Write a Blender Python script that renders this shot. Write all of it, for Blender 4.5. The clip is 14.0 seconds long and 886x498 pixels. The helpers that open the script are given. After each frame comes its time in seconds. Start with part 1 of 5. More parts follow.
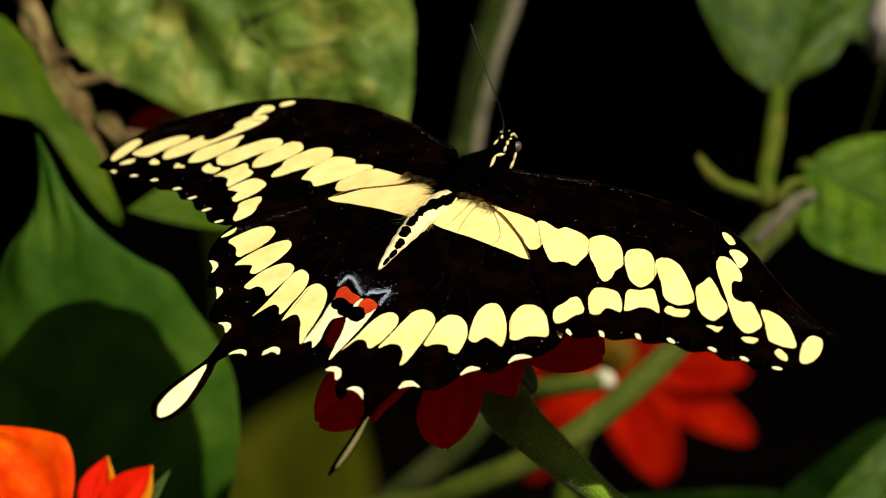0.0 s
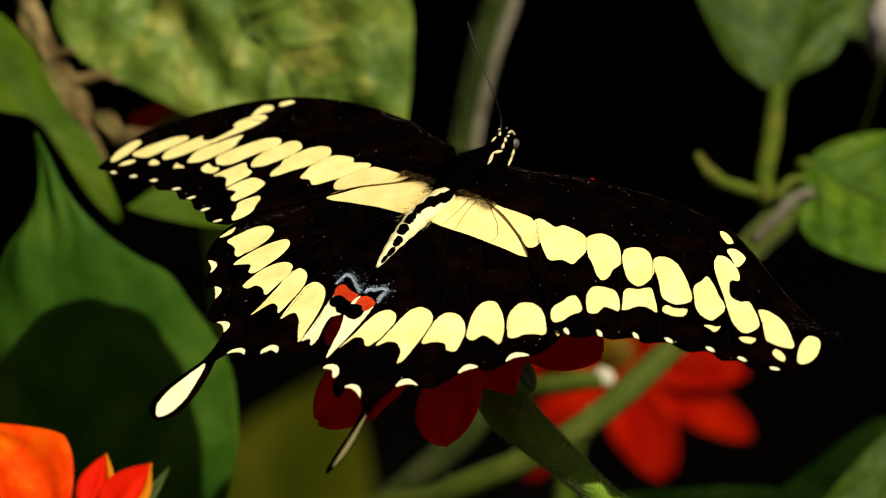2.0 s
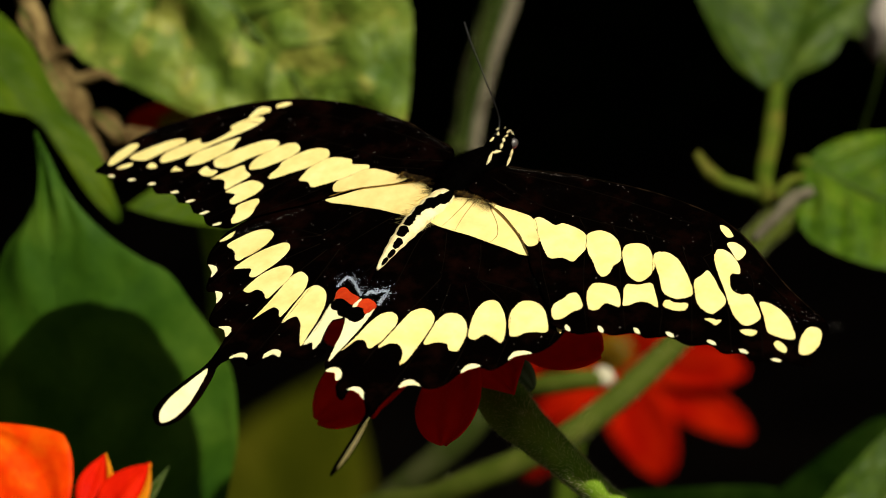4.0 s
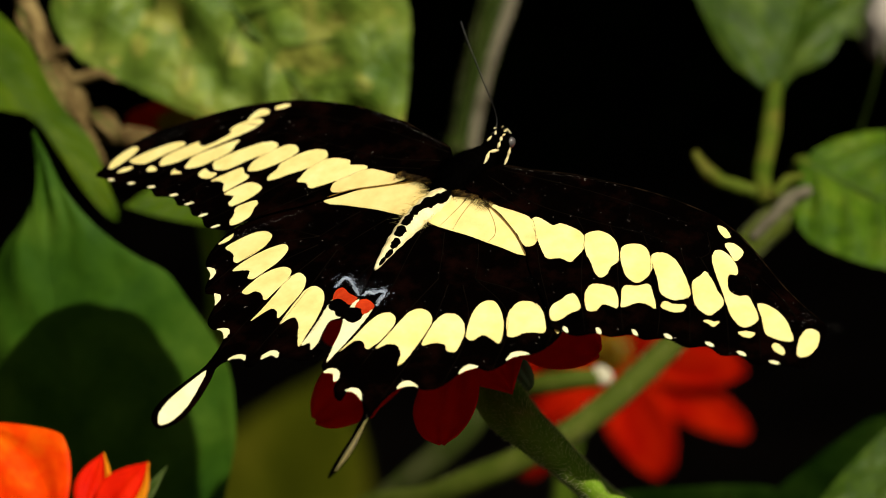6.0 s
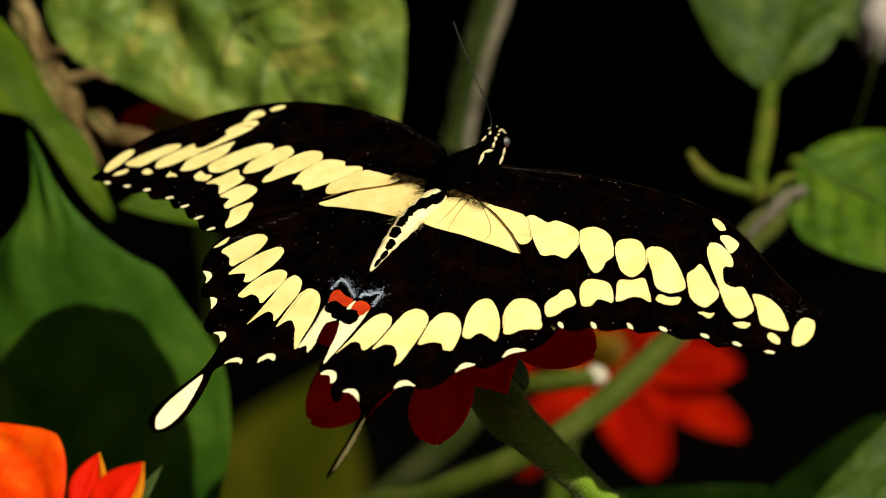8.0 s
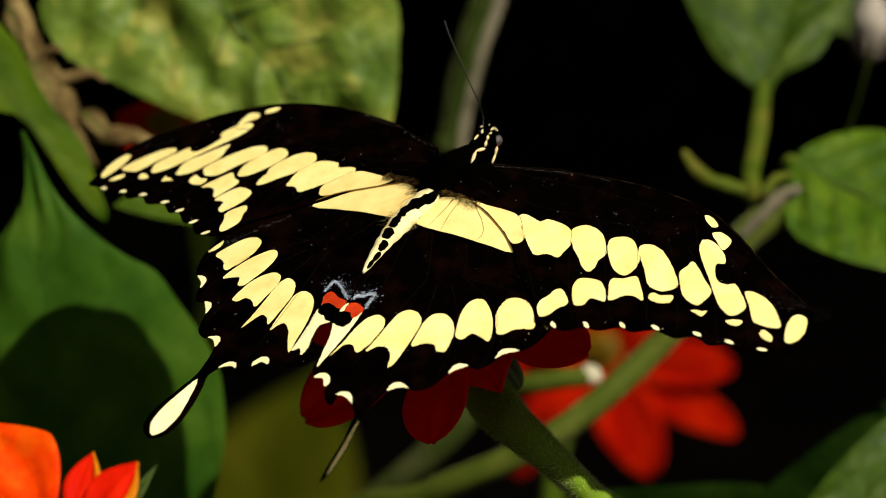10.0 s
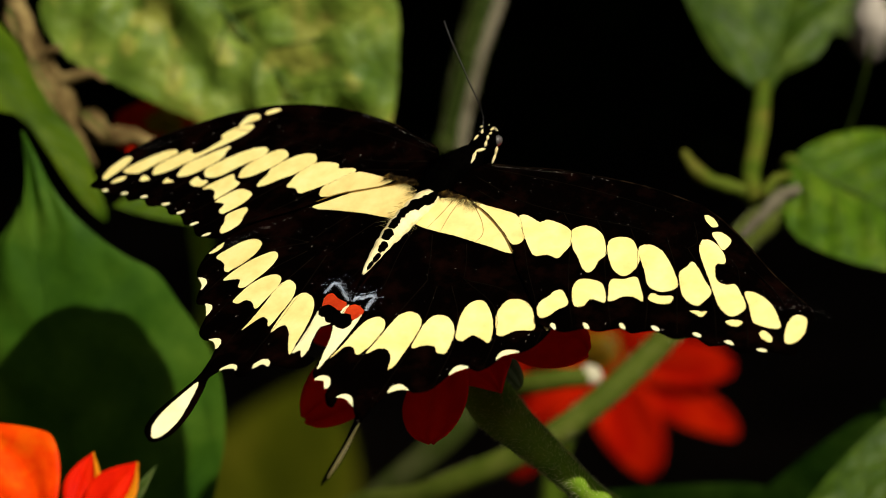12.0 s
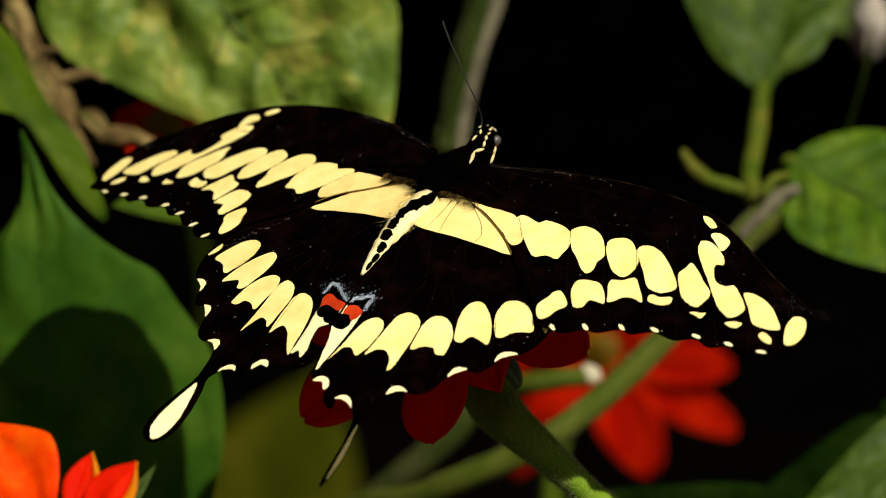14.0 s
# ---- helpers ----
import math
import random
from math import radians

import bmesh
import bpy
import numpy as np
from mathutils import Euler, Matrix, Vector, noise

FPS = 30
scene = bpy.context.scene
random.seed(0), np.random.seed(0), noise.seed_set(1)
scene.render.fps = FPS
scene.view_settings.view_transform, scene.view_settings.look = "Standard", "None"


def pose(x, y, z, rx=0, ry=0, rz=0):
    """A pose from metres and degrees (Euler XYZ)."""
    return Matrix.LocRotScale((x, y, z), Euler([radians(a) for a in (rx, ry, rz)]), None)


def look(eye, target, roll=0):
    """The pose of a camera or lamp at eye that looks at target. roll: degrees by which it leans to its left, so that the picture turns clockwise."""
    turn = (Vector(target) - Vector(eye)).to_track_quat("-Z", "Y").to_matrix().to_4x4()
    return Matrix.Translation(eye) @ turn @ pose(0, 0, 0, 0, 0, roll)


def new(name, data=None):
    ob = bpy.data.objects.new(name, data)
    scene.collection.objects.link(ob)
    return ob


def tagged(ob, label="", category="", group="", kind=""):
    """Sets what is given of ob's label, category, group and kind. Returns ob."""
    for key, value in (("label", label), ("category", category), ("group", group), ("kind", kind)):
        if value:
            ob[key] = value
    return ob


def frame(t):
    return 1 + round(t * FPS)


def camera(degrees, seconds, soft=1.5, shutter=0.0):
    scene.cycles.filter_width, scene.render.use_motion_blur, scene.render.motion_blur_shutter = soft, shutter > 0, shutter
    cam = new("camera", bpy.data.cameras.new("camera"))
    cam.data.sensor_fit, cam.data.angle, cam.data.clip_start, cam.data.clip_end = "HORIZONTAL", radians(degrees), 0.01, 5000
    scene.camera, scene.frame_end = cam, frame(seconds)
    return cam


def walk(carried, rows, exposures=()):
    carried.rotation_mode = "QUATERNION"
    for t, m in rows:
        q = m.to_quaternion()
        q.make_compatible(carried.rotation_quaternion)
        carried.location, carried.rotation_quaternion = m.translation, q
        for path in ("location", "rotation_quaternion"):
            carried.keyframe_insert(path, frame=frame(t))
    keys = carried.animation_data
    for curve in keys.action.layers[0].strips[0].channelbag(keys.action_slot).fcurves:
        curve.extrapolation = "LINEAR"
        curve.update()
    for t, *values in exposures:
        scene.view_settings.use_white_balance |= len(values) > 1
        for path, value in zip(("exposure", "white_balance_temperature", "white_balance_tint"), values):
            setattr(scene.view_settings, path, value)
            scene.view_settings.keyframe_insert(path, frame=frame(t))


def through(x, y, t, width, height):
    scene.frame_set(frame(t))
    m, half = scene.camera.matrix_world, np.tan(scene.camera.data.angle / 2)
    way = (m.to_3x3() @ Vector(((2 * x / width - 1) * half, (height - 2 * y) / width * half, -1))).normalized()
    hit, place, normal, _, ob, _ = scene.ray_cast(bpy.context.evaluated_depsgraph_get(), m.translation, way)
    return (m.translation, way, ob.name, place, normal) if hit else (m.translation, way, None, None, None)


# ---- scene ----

# ---- camera and its way: a long lens on a tripod, slowly panned ----
PITCH = 22.0
VIEW = pose(0, 0, 1.1, 90 - PITCH, 0, 0)
cam = camera(15.0, 14.0, soft=0.8)
cam.data.dof.use_dof = True
cam.data.dof.focus_distance = 0.518
cam.data.dof.aperture_fstop = 18
PATH = [
    (0, 68.0000, 0.0000),
    (0.5, 67.9957, 0.0127),
    (1, 67.9793, 0.0095),
    (1.5, 67.9676, -0.0111),
    (2, 67.9618, -0.0208),
    (2.5, 67.9546, -0.0192),
    (3, 67.9515, -0.0223),
    (5.5, 67.9472, -0.0522),
    (6, 67.9380, -0.0669),
    (6.5, 67.9307, -0.0810),
    (7, 67.9351, -0.1145),
    (7.5, 67.9379, -0.1336),
    (8, 67.9351, -0.1573),
    (10.5, 67.9219, -0.2719),
    (11, 67.9220, -0.2687),
    (11.5, 67.9249, -0.2735),
    (12, 67.9249, -0.2671),
    (12.5, 67.9234, -0.2735),
    (13, 67.9174, -0.2860),
    (13.5, 67.9160, -0.2907),
    (14, 67.9190, -0.2829),
]
walk(cam, [(t, pose(0, 0, 1.1, rx, 0, rz)) for t, rx, rz in PATH])

# ---- sky and sun ----
SUN_ELEVATION, SUN_AZIMUTH = 53.5, 139  # degrees; azimuth from +y towards +x
world = bpy.data.worlds.new("sky")
scene.world = world
world.use_nodes = True
wn = world.node_tree.nodes
sky = wn.new("ShaderNodeTexSky")
sky.sky_type = 'NISHITA'
sky.sun_disc = False
sky.dust_density = 6.0  # a hazy, whitish sky
sky.ozone_density = 0.3
sky.sun_elevation = radians(SUN_ELEVATION)
sky.sun_rotation = radians(SUN_AZIMUTH)
wn["Background"].inputs["Strength"].default_value = 0.027
world.node_tree.links.new(sky.outputs[0], wn["Background"].inputs["Color"])
sun = new("sun", bpy.data.lights.new("sun", 'SUN'))
sun.data.energy = 4.9
sun.data.angle = radians(0.9)
sun.data.color = (1.0, 0.94, 0.80)
_e, _a = radians(SUN_ELEVATION), radians(SUN_AZIMUTH)
SUN_DIR = Vector((math.sin(_a) * math.cos(_e), math.cos(_a) * math.cos(_e), math.sin(_e)))
sun.matrix_world = look(SUN_DIR * 4, (0, 0, 0))
scene.view_settings.exposure = 0.05


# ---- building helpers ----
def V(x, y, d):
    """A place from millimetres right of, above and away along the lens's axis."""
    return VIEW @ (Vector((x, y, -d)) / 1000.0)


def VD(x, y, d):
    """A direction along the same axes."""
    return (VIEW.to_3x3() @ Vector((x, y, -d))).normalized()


def empty(name, m, label, category, group="", kind=""):
    ob = new(name)
    ob.matrix_basis = m
    ob.empty_display_size = 0.01
    return tagged(ob, label, category, group, kind)


def mesh_object(name, bm, material, parent=None, label="", smooth=True):
    me = bpy.data.meshes.new(name)
    bm.to_mesh(me)
    bm.free()
    for mt in (material if isinstance(material, (list, tuple)) else [material]):
        me.materials.append(mt)
    if smooth:
        me.polygons.foreach_set("use_smooth", [True] * len(me.polygons))
    ob = new(name, me)
    if parent is not None:
        ob.parent = parent
    return tagged(ob, label)


part = mesh_object


def spline(points, per=6, closed=False):
    """A centripetal Catmull-Rom curve through points."""
    P = [np.array(p, float) for p in points]
    n = len(P)
    out = []
    for i in range(n if closed else n - 1):
        if closed:
            a, b, c, d = P[i - 1], P[i], P[(i + 1) % n], P[(i + 2) % n]
        else:
            b, c = P[i], P[i + 1]
            a = P[i - 1] if i else 2 * b - c
            d = P[i + 2] if i + 2 < n else 2 * c - b
        k1, k2, k3 = [max(1e-9, float(np.linalg.norm(q - p))) ** 0.5 for p, q in ((a, b), (b, c), (c, d))]
        m1 = (c - b) + k2 * ((b - a) / k1 - (c - a) / (k1 + k2))
        m2 = (c - b) + k2 * ((d - c) / k3 - (d - b) / (k2 + k3))
        for k in range(per):
            t = k / per
            out.append((2 * t ** 3 - 3 * t * t + 1) * b + (t ** 3 - 2 * t * t + t) * m1 + (3 * t * t - 2 * t ** 3) * c + (t ** 3 - t * t) * m2)
    if not closed:
        out.append(P[-1])
    return out


def tube_bm(points, radii, sides=12, per=6, bm=None, rough=0.0, cap=True):
    """A tapered round stalk through points; radii at the points."""
    bm = bm or bmesh.new()
    C = spline(points, per)
    Rr = spline([(r,) for r in radii], per)
    rings, ref = [], None
    for i, c in enumerate(C):
        c = Vector(c)
        tan = (Vector(C[min(i + 1, len(C) - 1)]) - Vector(C[max(i - 1, 0)])).normalized()
        if ref is None:
            ref = tan.orthogonal().normalized()
        ref = (ref - tan * ref.dot(tan)).normalized()
        side = tan.cross(ref)
        r = float(Rr[i][0])
        ring = []
        for k in range(sides):
            a = 2 * math.pi * k / sides
            q = r * (1 + rough * noise.noise(Vector((math.cos(a) * 2, math.sin(a) * 2, i * 0.25))))
            ring.append(bm.verts.new(c + (ref * math.cos(a) + side * math.sin(a)) * q))
        rings.append(ring)
    for a, b in zip(rings, rings[1:]):
        for k in range(sides):
            bm.faces.new((a[k], a[(k + 1) % sides], b[(k + 1) % sides], b[k]))
    if cap:
        bm.faces.new(rings[0][::-1])
        bm.faces.new(rings[-1])
    return bm


def lathe_bm(profile, sides=20, bm=None, at=Vector((0, 0, 0)), sx=1.0, sz=1.0):
    """A body of rings along y: (y, radius) pairs."""
    bm = bm or bmesh.new()
    rings = []
    for y, r in profile:
        rings.append([bm.verts.new(at + Vector((math.cos(2 * math.pi * k / sides) * r * sx, y, math.sin(2 * math.pi * k / sides) * r * sz)))
                      for k in range(sides)])
    for a, b in zip(rings, rings[1:]):
        for k in range(sides):
            bm.faces.new((a[k], b[k], b[(k + 1) % sides], a[(k + 1) % sides]))
    bm.faces.new(rings[0])
    bm.faces.new(rings[-1][::-1])
    return bm


def hair_into(bm, root, tip, width):
    """One tapering bristle of three sides."""
    d = (tip - root)
    s = d.orthogonal().normalized() * width
    u = d.normalized().cross(s)
    mid = root.lerp(tip, 0.55)
    a = [bm.verts.new(root + s), bm.verts.new(root - s * 0.5 + u * 0.87), bm.verts.new(root - s * 0.5 - u * 0.87)]
    t = bm.verts.new(tip)
    for i in range(3):
        bm.faces.new((a[i], a[(i + 1) % 3], t))


# ---- materials ----
def material(name, colours, scale, rough=0.5, fine=None, bump=0.2, through=0.0, through_colour=None, fleck=None, spec=0.5, distance=0.0002, cells=None, spread=0.4):
    """colours: a ramp over broad noise; fine: scale of the relief; through: share of light let through; fleck: (scale, amount, colour)."""
    mt = bpy.data.materials.new(name)
    mt.use_nodes = True
    nt = mt.node_tree
    n, l = nt.nodes, nt.links
    bsdf = n["Principled BSDF"]
    co = n.new("ShaderNodeTexCoord")
    big = n.new("ShaderNodeTexNoise")
    big.inputs["Scale"].default_value = scale
    big.inputs["Detail"].default_value = 6
    big.inputs["Roughness"].default_value = 0.6
    l.new(co.outputs["Object"], big.inputs["Vector"])
    ramp = n.new("ShaderNodeValToRGB")
    els = ramp.color_ramp.elements
    while len(els) < len(colours):
        els.new(0.5)
    for i, c in enumerate(colours):
        els[i].position = 0.5 - spread / 2 + spread * i / max(1, len(colours) - 1)
        els[i].color = (*c, 1)
    l.new(big.outputs["Fac"], ramp.inputs["Fac"])
    col = ramp.outputs["Color"]
    small = n.new("ShaderNodeTexNoise")
    small.inputs["Scale"].default_value = fine or scale * 8
    small.inputs["Detail"].default_value = 4
    l.new(co.outputs["Object"], small.inputs["Vector"])
    if fleck:
        fs, amount, fc = fleck
        dots = n.new("ShaderNodeTexNoise")
        dots.inputs["Scale"].default_value = fs
        dots.inputs["Detail"].default_value = 1
        l.new(co.outputs["Object"], dots.inputs["Vector"])
        fr = n.new("ShaderNodeMapRange")
        fr.inputs["From Min"].default_value = 1 - amount
        fr.inputs["From Max"].default_value = 1 - amount + 0.03
        l.new(dots.outputs["Fac"], fr.inputs["Value"])
        mx = n.new("ShaderNodeMix")
        mx.data_type = 'RGBA'
        l.new(fr.outputs["Result"], mx.inputs["Factor"])
        l.new(col, mx.inputs["A"])
        mx.inputs["B"].default_value = (*fc, 1)
        col = mx.outputs["Result"]
    height = small.outputs["Fac"]
    if cells:  # a net of fine veins, sunk and a little paler or darker than the flesh
        net = n.new("ShaderNodeTexVoronoi")
        net.feature = 'DISTANCE_TO_EDGE'
        net.inputs["Scale"].default_value = cells
        warp = n.new("ShaderNodeMix")
        warp.data_type = 'VECTOR'
        warp.inputs["Factor"].default_value = 0.006
        l.new(co.outputs["Object"], warp.inputs["A"])
        l.new(small.outputs["Color"], warp.inputs["B"])
        l.new(warp.outputs["Result"], net.inputs["Vector"])
        vr = n.new("ShaderNodeMapRange")
        vr.inputs["From Max"].default_value = 0.18
        vr.inputs["To Min"].default_value = 0.80
        l.new(net.outputs["Distance"], vr.inputs["Value"])
        vm = n.new("ShaderNodeMix")
        vm.data_type = 'RGBA'
        vm.blend_type = 'MULTIPLY'
        vm.inputs["Factor"].default_value = 1.0
        l.new(col, vm.inputs["A"])
        l.new(vr.outputs["Result"], vm.inputs["B"])
        col = vm.outputs["Result"]
        hm = n.new("ShaderNodeMath")
        hm.operation = 'ADD'
        l.new(vr.outputs["Result"], hm.inputs[0])
        l.new(small.outputs["Fac"], hm.inputs[1])
        height = hm.outputs[0]
    l.new(col, bsdf.inputs["Base Color"])
    rr = n.new("ShaderNodeMapRange")
    rr.inputs["To Min"].default_value = max(0.03, rough - 0.12)
    rr.inputs["To Max"].default_value = min(1.0, rough + 0.12)
    l.new(small.outputs["Fac"], rr.inputs["Value"])
    l.new(rr.outputs["Result"], bsdf.inputs["Roughness"])
    bsdf.inputs["Specular IOR Level"].default_value = spec
    bp = n.new("ShaderNodeBump")
    bp.inputs["Strength"].default_value = bump
    bp.inputs["Distance"].default_value = distance
    l.new(height, bp.inputs["Height"])
    l.new(bp.outputs["Normal"], bsdf.inputs["Normal"])
    if through:
        tr = n.new("ShaderNodeBsdfTranslucent")
        if through_colour:
            tint = n.new("ShaderNodeMix")
            tint.data_type = 'RGBA'
            tint.blend_type = 'MULTIPLY'
            tint.inputs["Factor"].default_value = 1.0
            l.new(col, tint.inputs["A"])
            tint.inputs["B"].default_value = (*through_colour, 1)
            l.new(tint.outputs["Result"], tr.inputs["Color"])
        else:
            l.new(col, tr.inputs["Color"])
        ms = n.new("ShaderNodeMixShader")
        ms.inputs["Fac"].default_value = through
        l.new(bsdf.outputs[0], ms.inputs[1])
        l.new(tr.outputs[0], ms.inputs[2])
        l.new(ms.outputs[0], n["Material Output"].inputs["Surface"])
    return mt


M_WING = material("wing_black", [(0.0003, 0.0002, 0.0002), (0.0006, 0.0003, 0.0002), (0.0048, 0.0013, 0.0008)], 150, 0.6, 3000, 0.35, fleck=(1700, 0.225, (0.2, 0.17, 0.14)), spec=0.0, distance=0.00005, spread=0.5)
M_UNDER = material("wing_underside", [(0.5, 0.4, 0.16), (0.6, 0.5, 0.22)], 120, 0.7, 2500, 0.2)
M_SPOT = material("wing_yellow", [(0.8200, 0.6300, 0.2100), (0.8900, 0.7300, 0.2700), (0.9300, 0.7900, 0.3400)], 220, 0.75, 2600, 0.35, spec=0.0, distance=0.00005)
M_BUFF = material("wing_buff", [(0.7900, 0.5600, 0.1900), (0.8650, 0.6700, 0.2450), (0.9100, 0.7400, 0.3050)], 200, 0.75, 2600, 0.35, spec=0.0, distance=0.00005)
M_PALE = material("wing_cream", [(0.84, 0.74, 0.36), (0.90, 0.82, 0.48)], 260, 0.75, 2600, 0.3, spec=0.0, distance=0.00005)
M_RED = material("wing_red", [(0.36, 0.022, 0.005), (0.52, 0.045, 0.009)], 500, 0.7, 2600, 0.3, spec=0.0)
M_EYESPOT = material("wing_eyespot", [(0.0003, 0.0002, 0.0002), (0.0008, 0.0006, 0.0006)], 300, 0.8, 2600, 0.3, spec=0.0)
M_BLUE = material("blue_scales", [(0.25, 0.32, 0.42), (0.5, 0.55, 0.62)], 900, 0.5, 3000, 0.1)
M_VEIN = material("wing_vein", [(0.0012, 0.0008, 0.0006), (0.004, 0.0025, 0.0015)], 300, 0.6, 2000, 0.1, spec=0.0)
M_COSTA = material("wing_costa", [(0.0012, 0.0008, 0.0004), (0.0036, 0.0021, 0.0012), (0.0180, 0.0105, 0.0054)], 350, 0.5, 2000, 0.3, spec=0.0, spread=0.3)
M_VEINB = material("vein_brown", [(0.16, 0.085, 0.015), (0.32, 0.19, 0.05)], 400, 0.7, 2000, 0.1, spec=0.0)
M_BODY = material("body_black", [(0.0003, 0.0002, 0.0002), (0.0010, 0.0008, 0.0006)], 300, 0.9, 1800, 0.3, spec=0.0)
M_CREAM = material("abdomen_cream", [(0.70, 0.56, 0.24), (0.84, 0.74, 0.42)], 300, 0.8, 2200, 0.5, spec=0.0)
M_FUR = material("thorax_fur", [(0.006, 0.003, 0.0008), (0.040, 0.022, 0.005), (0.24, 0.14, 0.03)], 700, 0.7, 2000, 0.1, spec=0.1, spread=0.3)
M_ANTENNA = material("antenna_grey", [(0.003, 0.0027, 0.0024), (0.012, 0.011, 0.010)], 900, 0.5, 3000, 0.2, spec=0.3)
M_EYE = material("compound_eye", [(0.03, 0.026, 0.024), (0.10, 0.09, 0.085)], 700, 0.25, 6000, 0.5, spec=0.6)
M_PETAL = material("petal_red", [(0.80, 0.008, 0.001), (0.90, 0.014, 0.002), (0.96, 0.030, 0.003)], 130, 0.55, 900, 0.2, through=0.5, spec=0.05)
M_PETAL_B = material("petal_scarlet", [(0.3400, 0.0050, 0.0008), (0.4800, 0.0150, 0.0009), (0.7400, 0.0750, 0.0022)], 60, 0.6, 600, 0.3, through=0.3, spec=0.0, spread=0.25)
M_PETAL_O = material("petal_orange", [(0.78, 0.018, 0.001), (0.92, 0.068, 0.0015), (0.95, 0.17, 0.003)], 90, 0.45, 900, 0.3, through=0.3, spec=0.02, spread=0.3)
M_PETAL_R = material("petal_red_orange", [(0.62, 0.006, 0.001), (0.78, 0.014, 0.001), (0.88, 0.035, 0.002)], 110, 0.5, 900, 0.3, through=0.3, spec=0.03)
M_PETAL_Y = material("petal_yellow_rim", [(0.72, 0.20, 0.004), (0.85, 0.32, 0.01)], 200, 0.5, 900, 0.3, through=0.3, spec=0.03)
M_DISC = material("disc_floret", [(0.1500, 0.0750, 0.0030), (0.2300, 0.1300, 0.0050)], 500, 0.8, 1500, 0.4, spec=0.05)
M_BRACT = material("bract_green", [(0.05, 0.09, 0.015), (0.10, 0.15, 0.03)], 200, 0.6, 1200, 0.4, through=0.15)
M_STEM = material("stem_green", [(0.0382, 0.0577, 0.0047), (0.0629, 0.0828, 0.0095), (0.0944, 0.1053, 0.0190)], 120, 0.6, 900, 0.4, spec=0.03)
M_STALK = material("stalk_green", [(0.0697, 0.1516, 0.0062), (0.1240, 0.2139, 0.0124), (0.1938, 0.2674, 0.0273)], 120, 0.6, 900, 0.4, spec=0.03)
M_FORK = material("stalk_olive", [(0.0520, 0.0880, 0.0060), (0.0850, 0.1150, 0.0100), (0.1150, 0.1100, 0.0150)], 90, 0.6, 700, 0.4, through=0.15, spec=0.05, spread=0.3)
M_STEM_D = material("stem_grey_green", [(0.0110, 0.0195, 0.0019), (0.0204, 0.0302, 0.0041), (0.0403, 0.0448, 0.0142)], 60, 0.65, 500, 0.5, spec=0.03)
M_FUZZ = material("stem_fuzz", [(0.40, 0.45, 0.16), (0.56, 0.60, 0.28)], 200, 0.6, 900, 0.1, through=0.4)
M_LEAF = material("leaf_green", [(0.0280, 0.0640, 0.0035), (0.0560, 0.1050, 0.0080), (0.0940, 0.1480, 0.0150)], 120, 0.5, 500, 0.8, through=0.35, through_colour=(1.5, 1.6, 0.4), spec=0.2, distance=0.0008, cells=170, spread=0.3)
M_LEAF_S = material("leaf_smooth", [(0.0304, 0.0684, 0.0015), (0.0608, 0.1102, 0.0038), (0.1026, 0.1520, 0.0076)], 45, 0.55, 300, 0.3, through=0.35, through_colour=(1.5, 1.6, 0.4), spec=0.05, distance=0.0003, spread=0.26)
M_LEAF_R = material("leaf_bright", [(0.0380, 0.0950, 0.0025), (0.0740, 0.1500, 0.0055), (0.1250, 0.2050, 0.0105)], 100, 0.5, 500, 0.8, through=0.35, through_colour=(1.5, 1.6, 0.4), spec=0.12, distance=0.0008, cells=170, spread=0.3)
M_LEAF_B = material("leaf_blue_green", [(0.0180, 0.0580, 0.0032), (0.0370, 0.0970, 0.0060), (0.0680, 0.1400, 0.0110)], 60, 0.55, 300, 0.3, through=0.3, through_colour=(1.4, 1.6, 0.5), spec=0.06, distance=0.0003, spread=0.34)
M_LEAF_Y = material("leaf_mottled", [(0.0420, 0.1020, 0.0080), (0.0980, 0.1750, 0.0165), (0.1650, 0.2500, 0.0280), (0.2900, 0.3600, 0.0500), (0.3900, 0.4000, 0.0700)], 75, 0.45, 420, 0.8, through=0.35, through_colour=(1.4, 1.4, 0.4), spec=0.22, distance=0.0008, cells=150, spread=0.56, fleck=(140, 0.40, (0.34, 0.36, 0.06)))
# leaf green at about a tenth, a shaded copy for the lower right leaves
M_LEAF_SHADE = material("leaf_shade", [(0.0020, 0.0073, 0.0007), (0.0053, 0.0145, 0.0013), (0.0112, 0.0248, 0.0026)], 45, 0.6, 420, 0.4, through=0.25, through_colour=(1.3, 1.5, 0.4), spec=0.0, distance=0.0004, cells=150, spread=0.3)
M_LEAF_O = material("leaf_olive", [(0.018, 0.022, 0.0010), (0.038, 0.043, 0.0020), (0.060, 0.058, 0.004)], 40, 0.6, 420, 0.4, through=0.25, spec=0.0, cells=140)
M_DUST = material("loose_scale", [(0.16, 0.14, 0.12), (0.34, 0.31, 0.27)], 900, 0.6, 3000, 0.1, spec=0.1)
M_LEAFVEIN = material("leaf_vein", [(0.0500, 0.1040, 0.0100), (0.0840, 0.1400, 0.0160)], 120, 0.55, 800, 0.2, through=0.4, spec=0.2)
M_PITH = material("cut_pith", [(0.34, 0.30, 0.19), (0.50, 0.46, 0.32)], 300, 0.8, 900, 0.5)
M_BUD = material("dried_bud", [(0.2975, 0.2537, 0.2012), (0.4550, 0.4113, 0.3500)], 300, 0.9, 1200, 0.7, spec=0.1, distance=0.0006)
